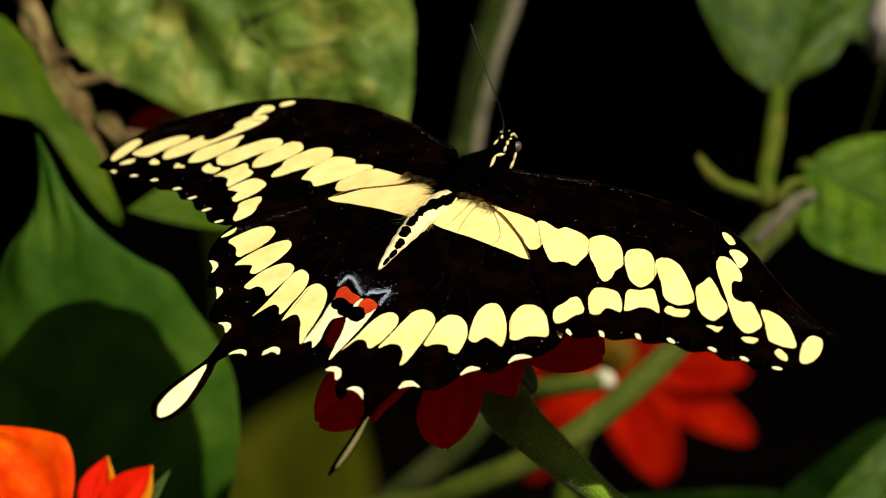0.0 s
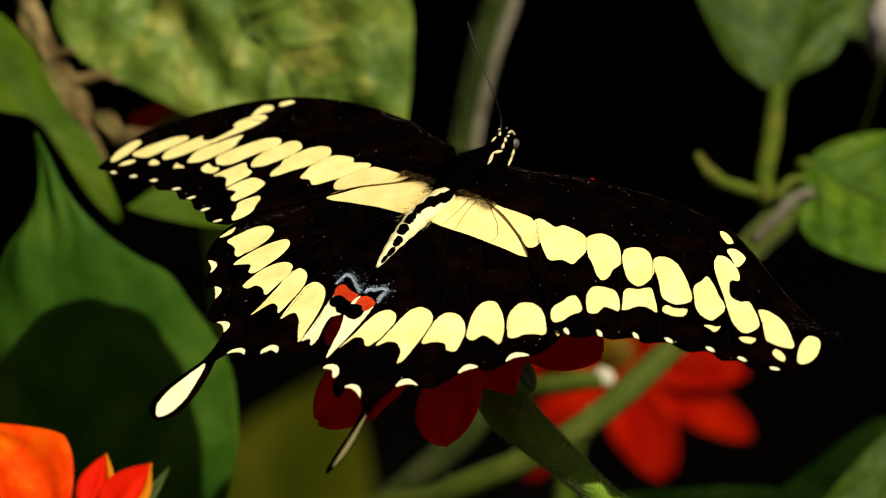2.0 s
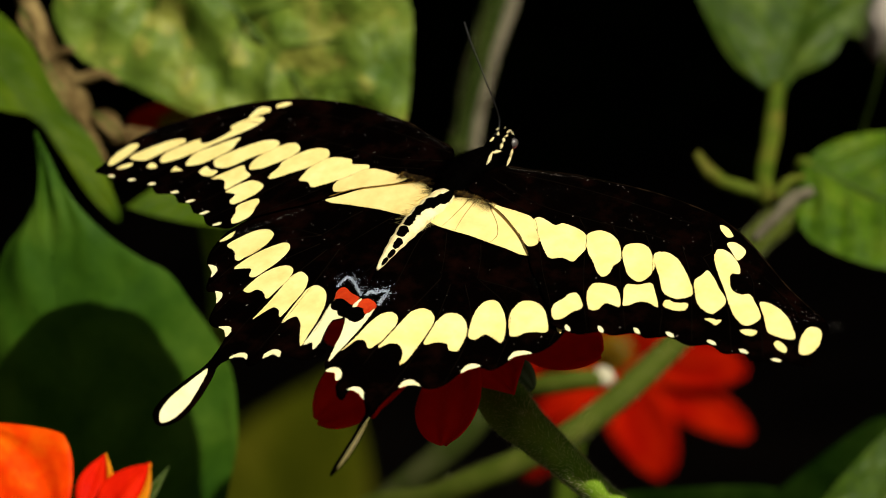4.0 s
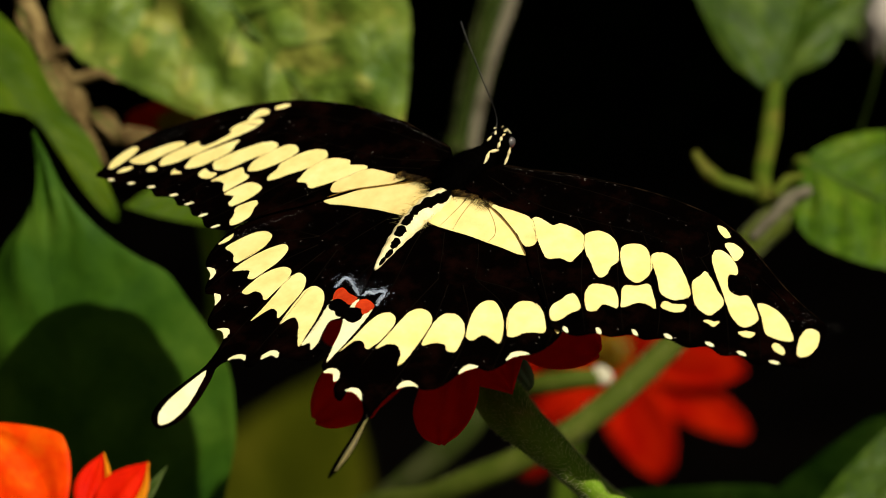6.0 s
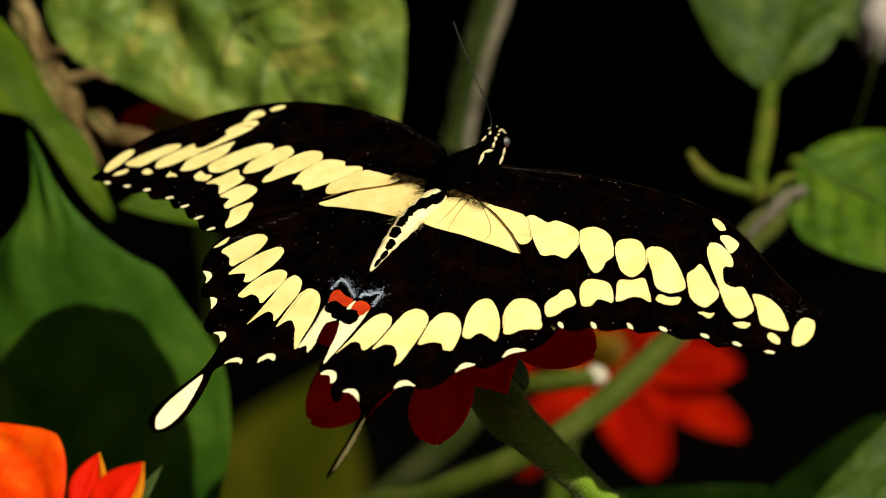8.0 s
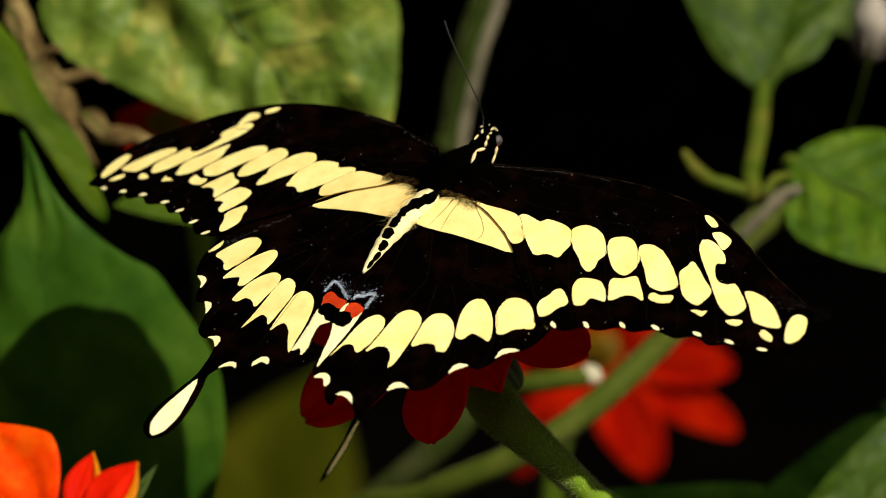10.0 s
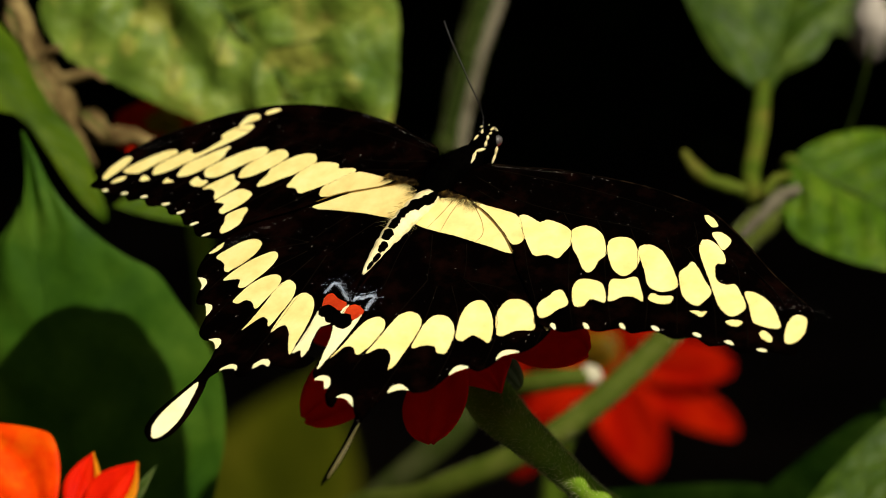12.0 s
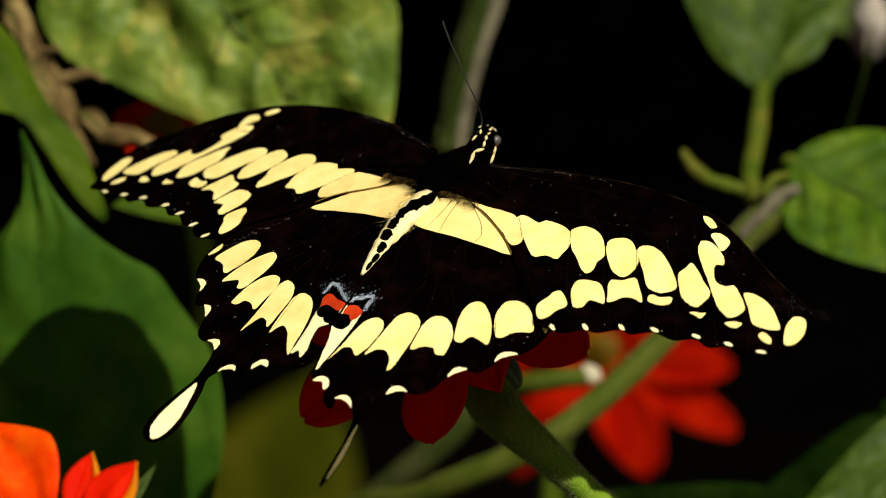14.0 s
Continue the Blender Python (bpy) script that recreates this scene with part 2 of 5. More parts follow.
# pale tone for the upright stem's lit edge and the branch's bark
M_LIT_EDGE_BARK = material("lit_edge_bark", [(0.07, 0.060, 0.036), (0.12, 0.105, 0.068), (0.17, 0.15, 0.10)], 200, 0.8, 900, 0.6, spec=0.1)
M_TWIG = material("dry_twig", [(0.036, 0.020, 0.006), (0.110, 0.072, 0.024), (0.230, 0.165, 0.062)], 130, 0.85, 900, 0.8, spec=0.1, distance=0.0008, spread=0.3)
M_SOIL = material("soil", [(0.012, 0.009, 0.006), (0.025, 0.018, 0.012), (0.045, 0.034, 0.022)], 9, 0.95, 120, 0.8, spec=0.1, distance=0.004)
# hedge leaves taken near black: deep shade put into the colour
M_THICKET_SHADE = material("thicket_leaf_shade", [(0.0025, 0.0050, 0.0015), (0.0045, 0.0085, 0.0025), (0.0080, 0.0135, 0.0040)], 8, 0.9, 200, 0.3, spec=0.0)


# ---- ground and the thicket behind, its shade put into the colour ----
def build_ground():
    bm = bmesh.new()
    n = 60
    def far(i):
        s = (i / n - 0.5) * 2
        return math.copysign(abs(s) ** 3 * 400, s)
    grid = [[bm.verts.new((far(i), far(j), 0.03 * noise.noise(Vector((far(i) * 1.7, far(j) * 1.7, 0))))) for j in range(n + 1)] for i in range(n + 1)]
    for i in range(n):
        for j in range(n):
            bm.faces.new((grid[i][j], grid[i + 1][j], grid[i + 1][j + 1], grid[i][j + 1]))
    tagged(mesh_object("ground", bm, M_SOIL, None), "bare dark garden soil in deep shade", "ground", kind="structure")


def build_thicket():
    """A dense evergreen hedge across the back, hollow underneath, over a solid heart. Its forward bulge above, out of
    view, is added to shade the rest.
    """
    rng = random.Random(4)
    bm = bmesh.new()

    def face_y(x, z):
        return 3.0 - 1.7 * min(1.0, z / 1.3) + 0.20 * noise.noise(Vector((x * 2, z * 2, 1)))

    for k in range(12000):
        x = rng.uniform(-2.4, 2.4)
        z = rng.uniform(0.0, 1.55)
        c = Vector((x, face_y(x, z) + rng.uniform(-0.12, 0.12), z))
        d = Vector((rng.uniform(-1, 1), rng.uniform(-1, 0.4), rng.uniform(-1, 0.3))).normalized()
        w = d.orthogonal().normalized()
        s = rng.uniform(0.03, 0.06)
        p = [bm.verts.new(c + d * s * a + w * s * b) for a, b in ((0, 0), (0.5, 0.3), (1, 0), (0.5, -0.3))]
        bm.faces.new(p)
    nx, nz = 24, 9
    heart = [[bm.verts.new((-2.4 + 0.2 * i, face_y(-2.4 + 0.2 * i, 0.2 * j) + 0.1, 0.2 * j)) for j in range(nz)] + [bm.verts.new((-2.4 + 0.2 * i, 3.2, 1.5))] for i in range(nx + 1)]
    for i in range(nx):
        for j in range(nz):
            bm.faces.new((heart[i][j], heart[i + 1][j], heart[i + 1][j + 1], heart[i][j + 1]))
    tagged(mesh_object("hedge_thicket", bm, M_THICKET_SHADE, None, smooth=False), "dense evergreen hedge behind the flowers, leaves coloured near black to stand for shade", "hedge", kind="stuff")


build_ground()
build_thicket()


# ---- leaves ----
def half_width(v, point, broad, blunt=0.75):
    """A heart-to-lance outline: broadest at `broad`, drawn out to a tip."""
    if v < broad:
        s = v / broad
        return math.sin(s * math.pi / 2) ** blunt
    s = (v - broad) / (1 - broad)
    return max(0.0, (1 - s ** point)) ** 1.1


def build_leaf(parent, base, tip, face, width, mt, droop=0.1, fold=0.15, point=1.7, broad=0.32, veins=6, serrate=0.02, wave=0.02, petiole=None, label="", seed=0, prad=0.0016, blunt=0.75, vein_mt=None, rib=1.0, quilt=0.045, sides=None, crease=0.0, pucker=0.0):
    """A veined leaf blade from base to tip, its upper side towards face, with midrib, side veins and stalk.
    sides: for an uneven blade, how its two half widths change from base to tip."""
    base, tip, face = Vector(base), Vector(tip), Vector(face)
    L = (tip - base).length
    y = (tip - base).normalized()
    z = (face - y * face.dot(y)).normalized()
    x = y.cross(z)
    m = Matrix((x, y, z)).transposed().to_4x4()
    m.translation = base
    W = width / 2
    gap = 1.0 / (veins + 1)
    off = Vector((seed * 3.1, seed * 1.7, 0))
    edges = [np.array(spline(q, 8)) for q in sides] if sides else None

    def half(u, v):
        if edges is None:
            return half_width(v, point, broad, blunt)
        e = edges[0 if u < 0 else 1]
        return max(0.0, float(np.interp(v, e[:, 0], e[:, 1])))

    def surf(u, v, lift=0.0):
        w = half(u, v) * W * (1 + serrate * (1 - 2 * ((v * 30) % 1.0)) * (abs(u) > 0.9))
        px = u * w
        py = v * L
        phase = (v - abs(u) * 0.22) / gap
        puff = abs(math.sin(phase * math.pi)) * quilt * W * min(1, 2.5 * abs(u)) * (1 - abs(u) ** 4)
        ridge = math.hypot(px, crease * W) - crease * W
        pz = fold * ridge + pucker * W * noise.noise(Vector((px * 130, py * 130, seed * 5))) * (1 - u * u) + droop * L * 4 * v * (1 - v) + puff + wave * L * noise.noise(Vector((u * 1.4, v * 2.6, 0)) + off) - 0.25 * fold * abs(px) * abs(u)
        return Vector((px, py, pz + lift))

    bm = bmesh.new()
    nu, nv = 24, 64
    g = [[bm.verts.new(surf(-1 + 2 * i / nu, j / nv)) for i in range(nu + 1)] for j in range(nv + 1)]
    for j in range(nv):
        for i in range(nu):
            bm.faces.new((g[j][i], g[j][i + 1], g[j + 1][i + 1], g[j + 1][i]))
    bmesh.ops.remove_doubles(bm, verts=bm.verts, dist=1e-6)
    blade = mesh_object("leaf", bm, mt, parent, label)
    blade.matrix_basis = parent.matrix_basis.inverted() @ m
    r = (0.018 * W + 0.0003) * rib
    mesh_object("midrib", tube_bm([surf(0, v, 0.0) for v in (0, 0.2, 0.4, 0.6, 0.8, 0.97)], [r, r * 0.85, r * 0.7, r * 0.5, r * 0.35, r * 0.15], 8, 4), vein_mt or M_LEAFVEIN, blade)
    for k in range(veins):
        v0 = (k + 0.35) * gap
        for s in (-1, 1):
            pts = [surf(s * u, min(0.985, v0 + u * 0.22), -0.1 * r) for u in (0.0, 0.15, 0.3, 0.45, 0.6, 0.75, 0.92)]
            mesh_object("side_vein", tube_bm(pts, [r * q for q in (0.4, 0.36, 0.32, 0.27, 0.2, 0.14, 0.06)], 6, 3), vein_mt or M_LEAFVEIN, blade)
    if petiole is not None:
        inv = m.inverted()
        pts = [inv @ Vector(p) for p in petiole] + [Vector((0, 0, 0)), surf(0, 0.04)]
        mesh_object("leaf_stalk", tube_bm(pts, [prad * 1.3] * len(petiole) + [prad, prad * 0.7], 10, 6), M_FORK, blade)
    return blade


# ---- composite flowers ----
def build_petal(parent, m, length, width, mt, curl=0.15, notch=0.06, seed=0, cup=0.2, sharp=0.0, rim=None):
    off = Vector((seed * 2.3, seed * 0.9, 0))
    bm = bmesh.new()
    nu, nv = 14, 22

    def surf(u, v):
        w = width / 2 * (0.30 + 0.70 * math.sin(min(1.0, v / 0.62) * math.pi / 2)) * (1.0 if v < 0.62 else math.sqrt(max(0.0, 1 - ((v - 0.62) / 0.385) ** 1.7)))
        if sharp:
            w = width / 2 * (0.25 + 0.75 * math.sin(min(1.0, v / 0.5) * math.pi / 2)) * (1.0 if v < 0.5 else max(0.0, 1 - ((v - 0.5) / 0.505) ** sharp))
        y = length * v * (1 - notch * (1 - abs(u)) * (v > 0.85) * (v - 0.85) / 0.15)
        x = u * w
        ridge = 0.025 * width * math.cos(u * 9.4) * min(1.0, 4 * v)
        return Vector((x, y, -curl * length * v * v + cup * abs(u) * w * u * u + ridge + 0.05 * length * noise.noise(Vector((u, v * 2, 0)) + off)))

    g = [[bm.verts.new(surf(-1 + 2 * i / nu, j / nv)) for i in range(nu + 1)] for j in range(nv + 1)]
    for j in range(nv):
        for i in range(nu):
            bm.faces.new((g[j][i], g[j][i + 1], g[j + 1][i + 1], g[j + 1][i]))
    if rim:
        bm.faces.index_update()
        for f in bm.faces:
            f.material_index = 1 if f.index % nu >= nu * 0.76 else 0
    ob = mesh_object("petal", bm, [mt, rim] if rim else mt, parent)
    ob.matrix_local = m
    sol = ob.modifiers.new("thickness", 'SOLIDIFY')
    sol.thickness = 0.00025
    return ob


def axes(centre, axis, ref):
    z = Vector(axis).normalized()
    y = Vector(ref)
    y = (y - z * y.dot(z)).normalized()
    m = Matrix((y.cross(z), y, z)).transposed().to_4x4()
    m.translation = centre
    return m


def build_flower(name, centre, axis, ref, radius, disc, petals, mt, label, stalk, radii, width=0.011, curl=0.15, tilt=-5, seed=1, fuzz=0, angles=None, widths=None, lengths=None, sharp=None, rolls=None, rims=None, mats=None, tilts=None, stalk_mt=None):
    """A single-stalked daisy flower: ray petals, a domed disc of florets, green bracts, its stalk down to the soil."""
    rng = random.Random(seed)
    m = axes(centre, axis, ref)
    top = empty(name, m, label, "flower", "mexican sunflowers")
    for k in range(len(angles) if angles else petals):
        a = angles[k] if angles else 360 * k / petals + rng.uniform(-5, 5)
        q = pose(0, 0, 0, 0, 0, a) @ pose(0, disc * 0.75, 0.0002 * (k % 3), (tilts[k] if tilts else tilt + rng.uniform(-4, 4)), (rolls[k] if rolls else rng.uniform(-6, 6)), 0)
        build_petal(top, q, (radius - disc * 0.75) * (lengths[k] if lengths else rng.uniform(0.94, 1.05)), (widths[k] if widths else width * rng.uniform(0.92, 1.1)), (mats or {}).get(k, mt), curl * rng.uniform(0.7, 1.3), rng.uniform(0.0, 0.04), seed * 10 + k, sharp=(sharp or {}).get(k, 0.0), rim=(rims or {}).get(k))
    bm = bmesh.new()
    for k in range(220):
        r = disc * math.sqrt((k + 0.5) / 220)
        a = k * 2.39996
        h = 0.5 * disc * (1 - (r / disc) ** 2)
        c = Vector((r * math.cos(a), r * math.sin(a), h))
        lean = Vector((c.x, c.y, disc * 0.9)).normalized()
        hair_into(bm, c - lean * 0.0015, c + lean * rng.uniform(0.0012, 0.0026), disc * 0.085)
    part("disc", bm, M_DISC, top, "domed orange-yellow disc of florets")
    bm = lathe_bm([(-0.55 * disc, 0.42 * disc), (-0.40 * disc, 0.75 * disc), (-0.15 * disc, 0.98 * disc), (0.0, 0.95 * disc), (0.2 * disc, 0.6 * disc), (0.28 * disc, 0.2 * disc)], 20)
    bmesh.ops.rotate(bm, verts=bm.verts, cent=(0, 0, 0), matrix=Matrix.Rotation(radians(90), 3, 'X'))
    part("receptacle", bm, M_BRACT, top)
    for k in range(10):
        q = pose(0, 0, -0.3 * disc, 0, 0, 36 * k) @ pose(0, disc * 0.7, 0, -38, 0, 0)
        b = build_petal(top, q, disc * 1.15, disc * 0.55, M_BRACT, 0.25, 0, seed + k)
        b.name = "bract"
    inv = m.inverted()
    pts = [Vector((0, 0, -0.4 * disc))] + [inv @ Vector(p) for p in stalk]
    part("stalk", tube_bm(pts, radii, 20, 8, rough=0.06), stalk_mt or M_STALK, top)
    if fuzz:
        bm = bmesh.new()
        C = [Vector(c) for c in spline(pts, 40)]
        Rr = [float(r[0]) for r in spline([(r,) for r in radii], 40)]
        last = min(len(C) - 2, 180)
        for _ in range(fuzz):
            i = rng.randrange(0, last)
            tan = (C[i + 1] - C[i]).normalized()
            o = tan.orthogonal().normalized()
            o = Matrix.Rotation(rng.uniform(0, 6.2832), 3, tan) @ o
            root = C[i] + (C[i + 1] - C[i]) * rng.random() + o * Rr[i] * 0.97
            hair_into(bm, root, root + (o + tan * rng.uniform(-0.5, 0.5)) * rng.uniform(0.0003, 0.0009), 0.000035)
        part("stalk_fuzz", bm, M_FUZZ, top, "short pale hairs on the stalk")
    return top


def ground_below(p, dx=0.0, dy=0.0):
    return Vector((p.x + dx, p.y + dy, -0.02))


def build_plant(name, label, stems, category="plant", group="", rough=0.08):
    """A leafy plant as an Empty at its root; stems are (points, radii, material)."""
    root = Vector(stems[0][0][-1])
    top = empty(name, Matrix.Translation((root.x, root.y, 0)), label, category, group)
    inv = top.matrix_basis.inverted()
    for pts, radii, mt in stems:
        part("stem", tube_bm([inv @ Vector(p) for p in pts], radii, 16, 8, rough=rough), mt, top)
    bpy.context.view_layer.update()
    return top


def stem_fuzz(top, points, radii, count, seed):
    """Short pale hairs all round a stem."""
    rng = random.Random(seed)
    inv = top.matrix_basis.inverted()
    C = [inv @ Vector(c) for c in spline(points, 30)]
    Rr = [float(r[0]) for r in spline([(r,) for r in radii], 30)]
    bm = bmesh.new()
    for _ in range(count):
        i = rng.randrange(0, len(C) - 1)
        tan = (C[i + 1] - C[i]).normalized()
        o = Matrix.Rotation(rng.uniform(0, 6.2832), 3, tan) @ tan.orthogonal().normalized()
        root = C[i] + (C[i + 1] - C[i]) * rng.random() + o * Rr[i] * 0.97
        hair_into(bm, root, root + (o + tan * rng.uniform(-0.5, 0.5)) * rng.uniform(0.0003, 0.0009), 0.00004)
    part("stem_fuzz", bm, M_FUZZ, top, "short pale hairs on the stem")


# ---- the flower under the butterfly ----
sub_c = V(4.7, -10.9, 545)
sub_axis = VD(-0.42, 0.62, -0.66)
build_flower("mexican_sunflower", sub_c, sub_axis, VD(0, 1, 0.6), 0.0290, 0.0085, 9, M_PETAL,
             "red mexican sunflower with fuzzy green stalk, shaded by the butterfly", [V(10.0, -24.8, 544), V(15.0, -30.0, 533), V(20.0, -34.4, 528), V(24.7, -38.7, 525), V(34.9, -48.6, 525), ground_below(V(76.9, -113.8, 640))],
             [0.0046, 0.0042, 0.0032, 0.0026, 0.0022, 0.0022, 0.0045], width=0.0125, curl=0.03, tilt=0, seed=3, fuzz=5200, angles=[120, 136, 173, -155, -122, -82, -41, 2, 44, 80],
             lengths=[1.07, 0.77, 0.85, 0.54, 0.95, 0.9, 1.10, 0.95, 0.95, 0.95], widths=[0.0126, 0.0014, 0.0118, 0.0118, 0.0108, 0.0125, 0.0135, 0.0125, 0.0125, 0.0120],
             rolls=[-10, 72, 0, 0, 4, 0, 0, 0, 0, 0], tilts=[1, 0, -2, -12, 0, 0, 0, 0, 0, 0], sharp={3: 1.05}, stalk_mt=M_STALK)

# ---- the orange flower close by ----
orange = build_flower("mexican_sunflower", V(-51.0, -43.9, 467.8), VD(-0.2, 0.35, -0.9), VD(0, 1, 0.3), 0.0225, 0.0075, 10, M_PETAL_O,
             "bright orange mexican sunflower in full sun", [V(-55.1, -53.0, 486.4), V(-62.9, -76.6, 564.1), ground_below(V(-64.9, -106.7, 600.3))],
             [0.0047, 0.0041, 0.0031, 0.0047], curl=0.02, tilt=2, seed=5, angles=[37, -14, -38, -85, -125, -160, 165, 125, 85],
             sharp={0: 1.25, 1: 1.8, 2: 1.8}, rims={1: M_PETAL_Y, 2: M_PETAL_Y}, mats={1: M_PETAL_R, 2: M_PETAL_R}, widths=[0.0180, 0.0054, 0.0070, 0.0114, 0.0114, 0.0114, 0.0114, 0.0114, 0.0114], lengths=[1.24, 0.61, 0.685, 0.95, 0.95, 0.95, 0.95, 0.95, 0.95])
build_leaf(orange, V(-44.0, -39.2, 477.1), V(-38.2, -30.8, 474.0), VD(0.2, 0.4, -0.85), 0.0021, M_BRACT, droop=0.05, fold=0.3, seed=21, veins=3, serrate=0, petiole=[V(-55.2, -54.0, 488.5)])

# ---- the red flower further back ----
build_flower("mexican_sunflower", V(46.5, -28.9, 910.0), VD(-0.22, 0.08, -0.95), VD(0, 1, 0.3), 0.0314, 0.0060, 9, M_PETAL_B,
             "orange-red mexican sunflower behind the stems", [V(42.0, -44.9, 959.0), V(36.4, -65.7, 980.0), ground_below(V(35.0, -135.9, 1001.0))],
             [0.0035, 0.0027, 0.0025, 0.0043], curl=0.85, tilt=38, seed=8, angles=[-100, -124, -160, 116, 141, -62, -22, 28, 74],
             widths=[0.0136, 0.0129, 0.0175, 0.0189, 0.0119, 0.0140, 0.0140, 0.0140, 0.0140], lengths=[1.0, 0.97, 0.92, 1.0, 1.1, 0.9, 0.9, 0.9, 0.9])

# ---- leafy plants ----
left = build_plant("leafy_plant", "tall leafy plant with broad mottled green leaves", [
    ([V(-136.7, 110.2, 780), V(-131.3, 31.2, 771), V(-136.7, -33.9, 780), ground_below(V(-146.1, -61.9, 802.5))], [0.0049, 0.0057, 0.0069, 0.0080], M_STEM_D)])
build_leaf(left, V(-59.3, 69.1, 662.1), V(-10.2, 11.2, 654.5), VD(-0.34, 0.26, -0.85), 0.0669, M_LEAF_Y, droop=0.02, rib=0.9, fold=0.12, veins=7, quilt=0.06, pucker=0.14, wave=0.03, seed=1, serrate=0.01, petiole=[V(-115.0, 84.0, 770), V(-134.0, 73.3, 778)], label="broad yellow-mottled green leaf",
           sides=([(0, 0.15), (0.12, 0.7), (0.4, 0.98), (0.65, 0.84), (0.80, 0.58), (0.89, 0.36), (0.96, 0.13), (1, 0)], [(0, 0.25), (0.1, 0.84), (0.23, 0.87), (0.39, 0.73), (0.5, 0.62), (0.65, 0.45), (0.8, 0.28), (0.92, 0.12), (1, 0)]))
build_leaf(left, V(-89.9, 40.6, 634.0), V(-59.9, 4.3, 626.2), VD(0.35, 0.55, -0.75), 0.0192, M_LEAF_S, droop=0.02, fold=0.06, seed=2, serrate=0, rib=0.6, petiole=[V(-142.5, 33.9, 837)],
           sides=([(0, 0.9), (0.18, 0.98), (0.31, 0.82), (0.51, 0.6), (0.66, 0.66), (0.83, 0.41), (0.96, 0.2), (1, 0)], [(0, 1.0), (0.25, 0.95), (0.34, 0.75), (0.37, 0.6), (0.41, 0.34), (0.45, 0.13), (0.52, 0.05), (0.66, 0.12), (0.83, 0.19), (0.96, 0.11), (1, 0)]))
build_leaf(left, V(-57.8, -74.1, 622.4), V(-73.1, 20.7, 606.4), VD(-0.13, 0.3, -0.95), 0.0546, M_LEAF_B, droop=0.08, wave=0.02, fold=-0.85, crease=0.3, seed=3, serrate=0, vein_mt=M_LEAF_B, rib=0.35, petiole=[V(-136.7, -33.9, 780), V(-102.4, -82.2, 690)], label="large green drip-tipped leaf, half shaded by the butterfly",
           sides=([(0, 0.05), (0.15, 0.6), (0.3, 0.86), (0.45, 0.9), (0.6, 0.78), (0.7, 0.55), (0.758, 0.40), (0.80, 0.31), (0.85, 0.13), (0.93, 0.0), (1, 0)], [(0, 0.05), (0.15, 0.64), (0.29, 0.87), (0.38, 0.97), (0.49, 1.0), (0.567, 0.93), (0.638, 0.82), (0.70, 0.72), (0.737, 0.57), (0.80, 0.36), (0.885, 0.16), (0.96, 0.06), (1, 0)]))
build_leaf(left, V(-34.0, 10.3, 645.1), V(-59.9, 7.2, 635.2), VD(0.1, 0.5, -0.85), 0.0144, M_LEAF_S, droop=0.02, fold=0.1, seed=14, serrate=0, petiole=[V(-24.0, 9.0, 690), V(-12.0, -20.0, 740)])
build_leaf(left, V(-89.2, -166.0, 1500), V(-44.7, -55.0, 1530), VD(0.1, 0.5, -0.8), 0.088, M_LEAF_O, droop=0.1, fold=0.1, seed=4, vein_mt=M_LEAF_O, petiole=[V(-144.6, -63.6, 825)])

mid = build_plant("flower_stem", "thick upright grey-green stem with a pale cut side stub", [
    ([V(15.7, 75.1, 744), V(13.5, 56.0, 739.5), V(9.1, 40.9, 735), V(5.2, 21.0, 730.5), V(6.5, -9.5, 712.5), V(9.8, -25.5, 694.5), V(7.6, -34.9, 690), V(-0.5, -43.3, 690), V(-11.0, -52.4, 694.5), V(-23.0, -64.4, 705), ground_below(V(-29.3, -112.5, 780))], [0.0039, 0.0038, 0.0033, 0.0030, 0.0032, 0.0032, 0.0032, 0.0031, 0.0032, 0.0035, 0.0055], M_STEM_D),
    ([V(32.0, -26.5, 676.5), V(24.5, -27.4, 676.5), V(16.7, -29.0, 681), V(9.5, -32.4, 692.2)], [0.0020, 0.0021, 0.0022, 0.0024], M_STEM)])

for p, r in ((V(3.5, 21.6, 726), 0.0024), (V(9.1, -31.5, 692.2), 0.0034)):
    bm = bmesh.new()
    bmesh.ops.create_icosphere(bm, subdivisions=3, radius=r)
    for v in bm.verts:
        v.co *= 1 + 0.15 * noise.noise(v.co * 350)
    node = part("stem_node", bm, M_STEM_D, mid)
    node.matrix_basis = mid.matrix_basis.inverted() @ Matrix.Translation(p)

inv = mid.matrix_basis.inverted()
# the stem's sunlit right edge, laid on as a pale-coloured tube
part("pale_edge_ridge", tube_bm([inv @ p for p in (V(18.4, 74.8, 741), V(16.1, 55.8, 737), V(11.4, 40.7, 732.5), V(7.1, 20.9, 728), V(8.3, -9.4, 710))], [0.0015, 0.0014, 0.0012, 0.0011, 0.0011], 10, 8, rough=0.3), M_LIT_EDGE_BARK, mid, "pale strip standing for the stem's sunlit right edge")
stem_fuzz(mid, [V(15.7, 75.1, 744), V(13.5, 56.0, 739.5), V(9.1, 40.9, 735), V(5.2, 21.0, 730.5), V(6.5, -9.5, 712.5)], [0.0039, 0.0038, 0.0033, 0.0030, 0.0032], 2600, 31)
stub = bmesh.new()
bmesh.ops.create_icosphere(stub, subdivisions=3, radius=0.0021)
for v in stub.verts:
    v.co *= 1 + 0.18 * noise.noise(v.co * 500)
    v.co.x *= 1.15
stub = part("cut_stub", stub, M_PITH, mid, "pale dry end of a cut stalk")
stub.matrix_basis = mid.matrix_basis.inverted() @ Matrix.Translation(V(32.5, -26.2, 676.5))
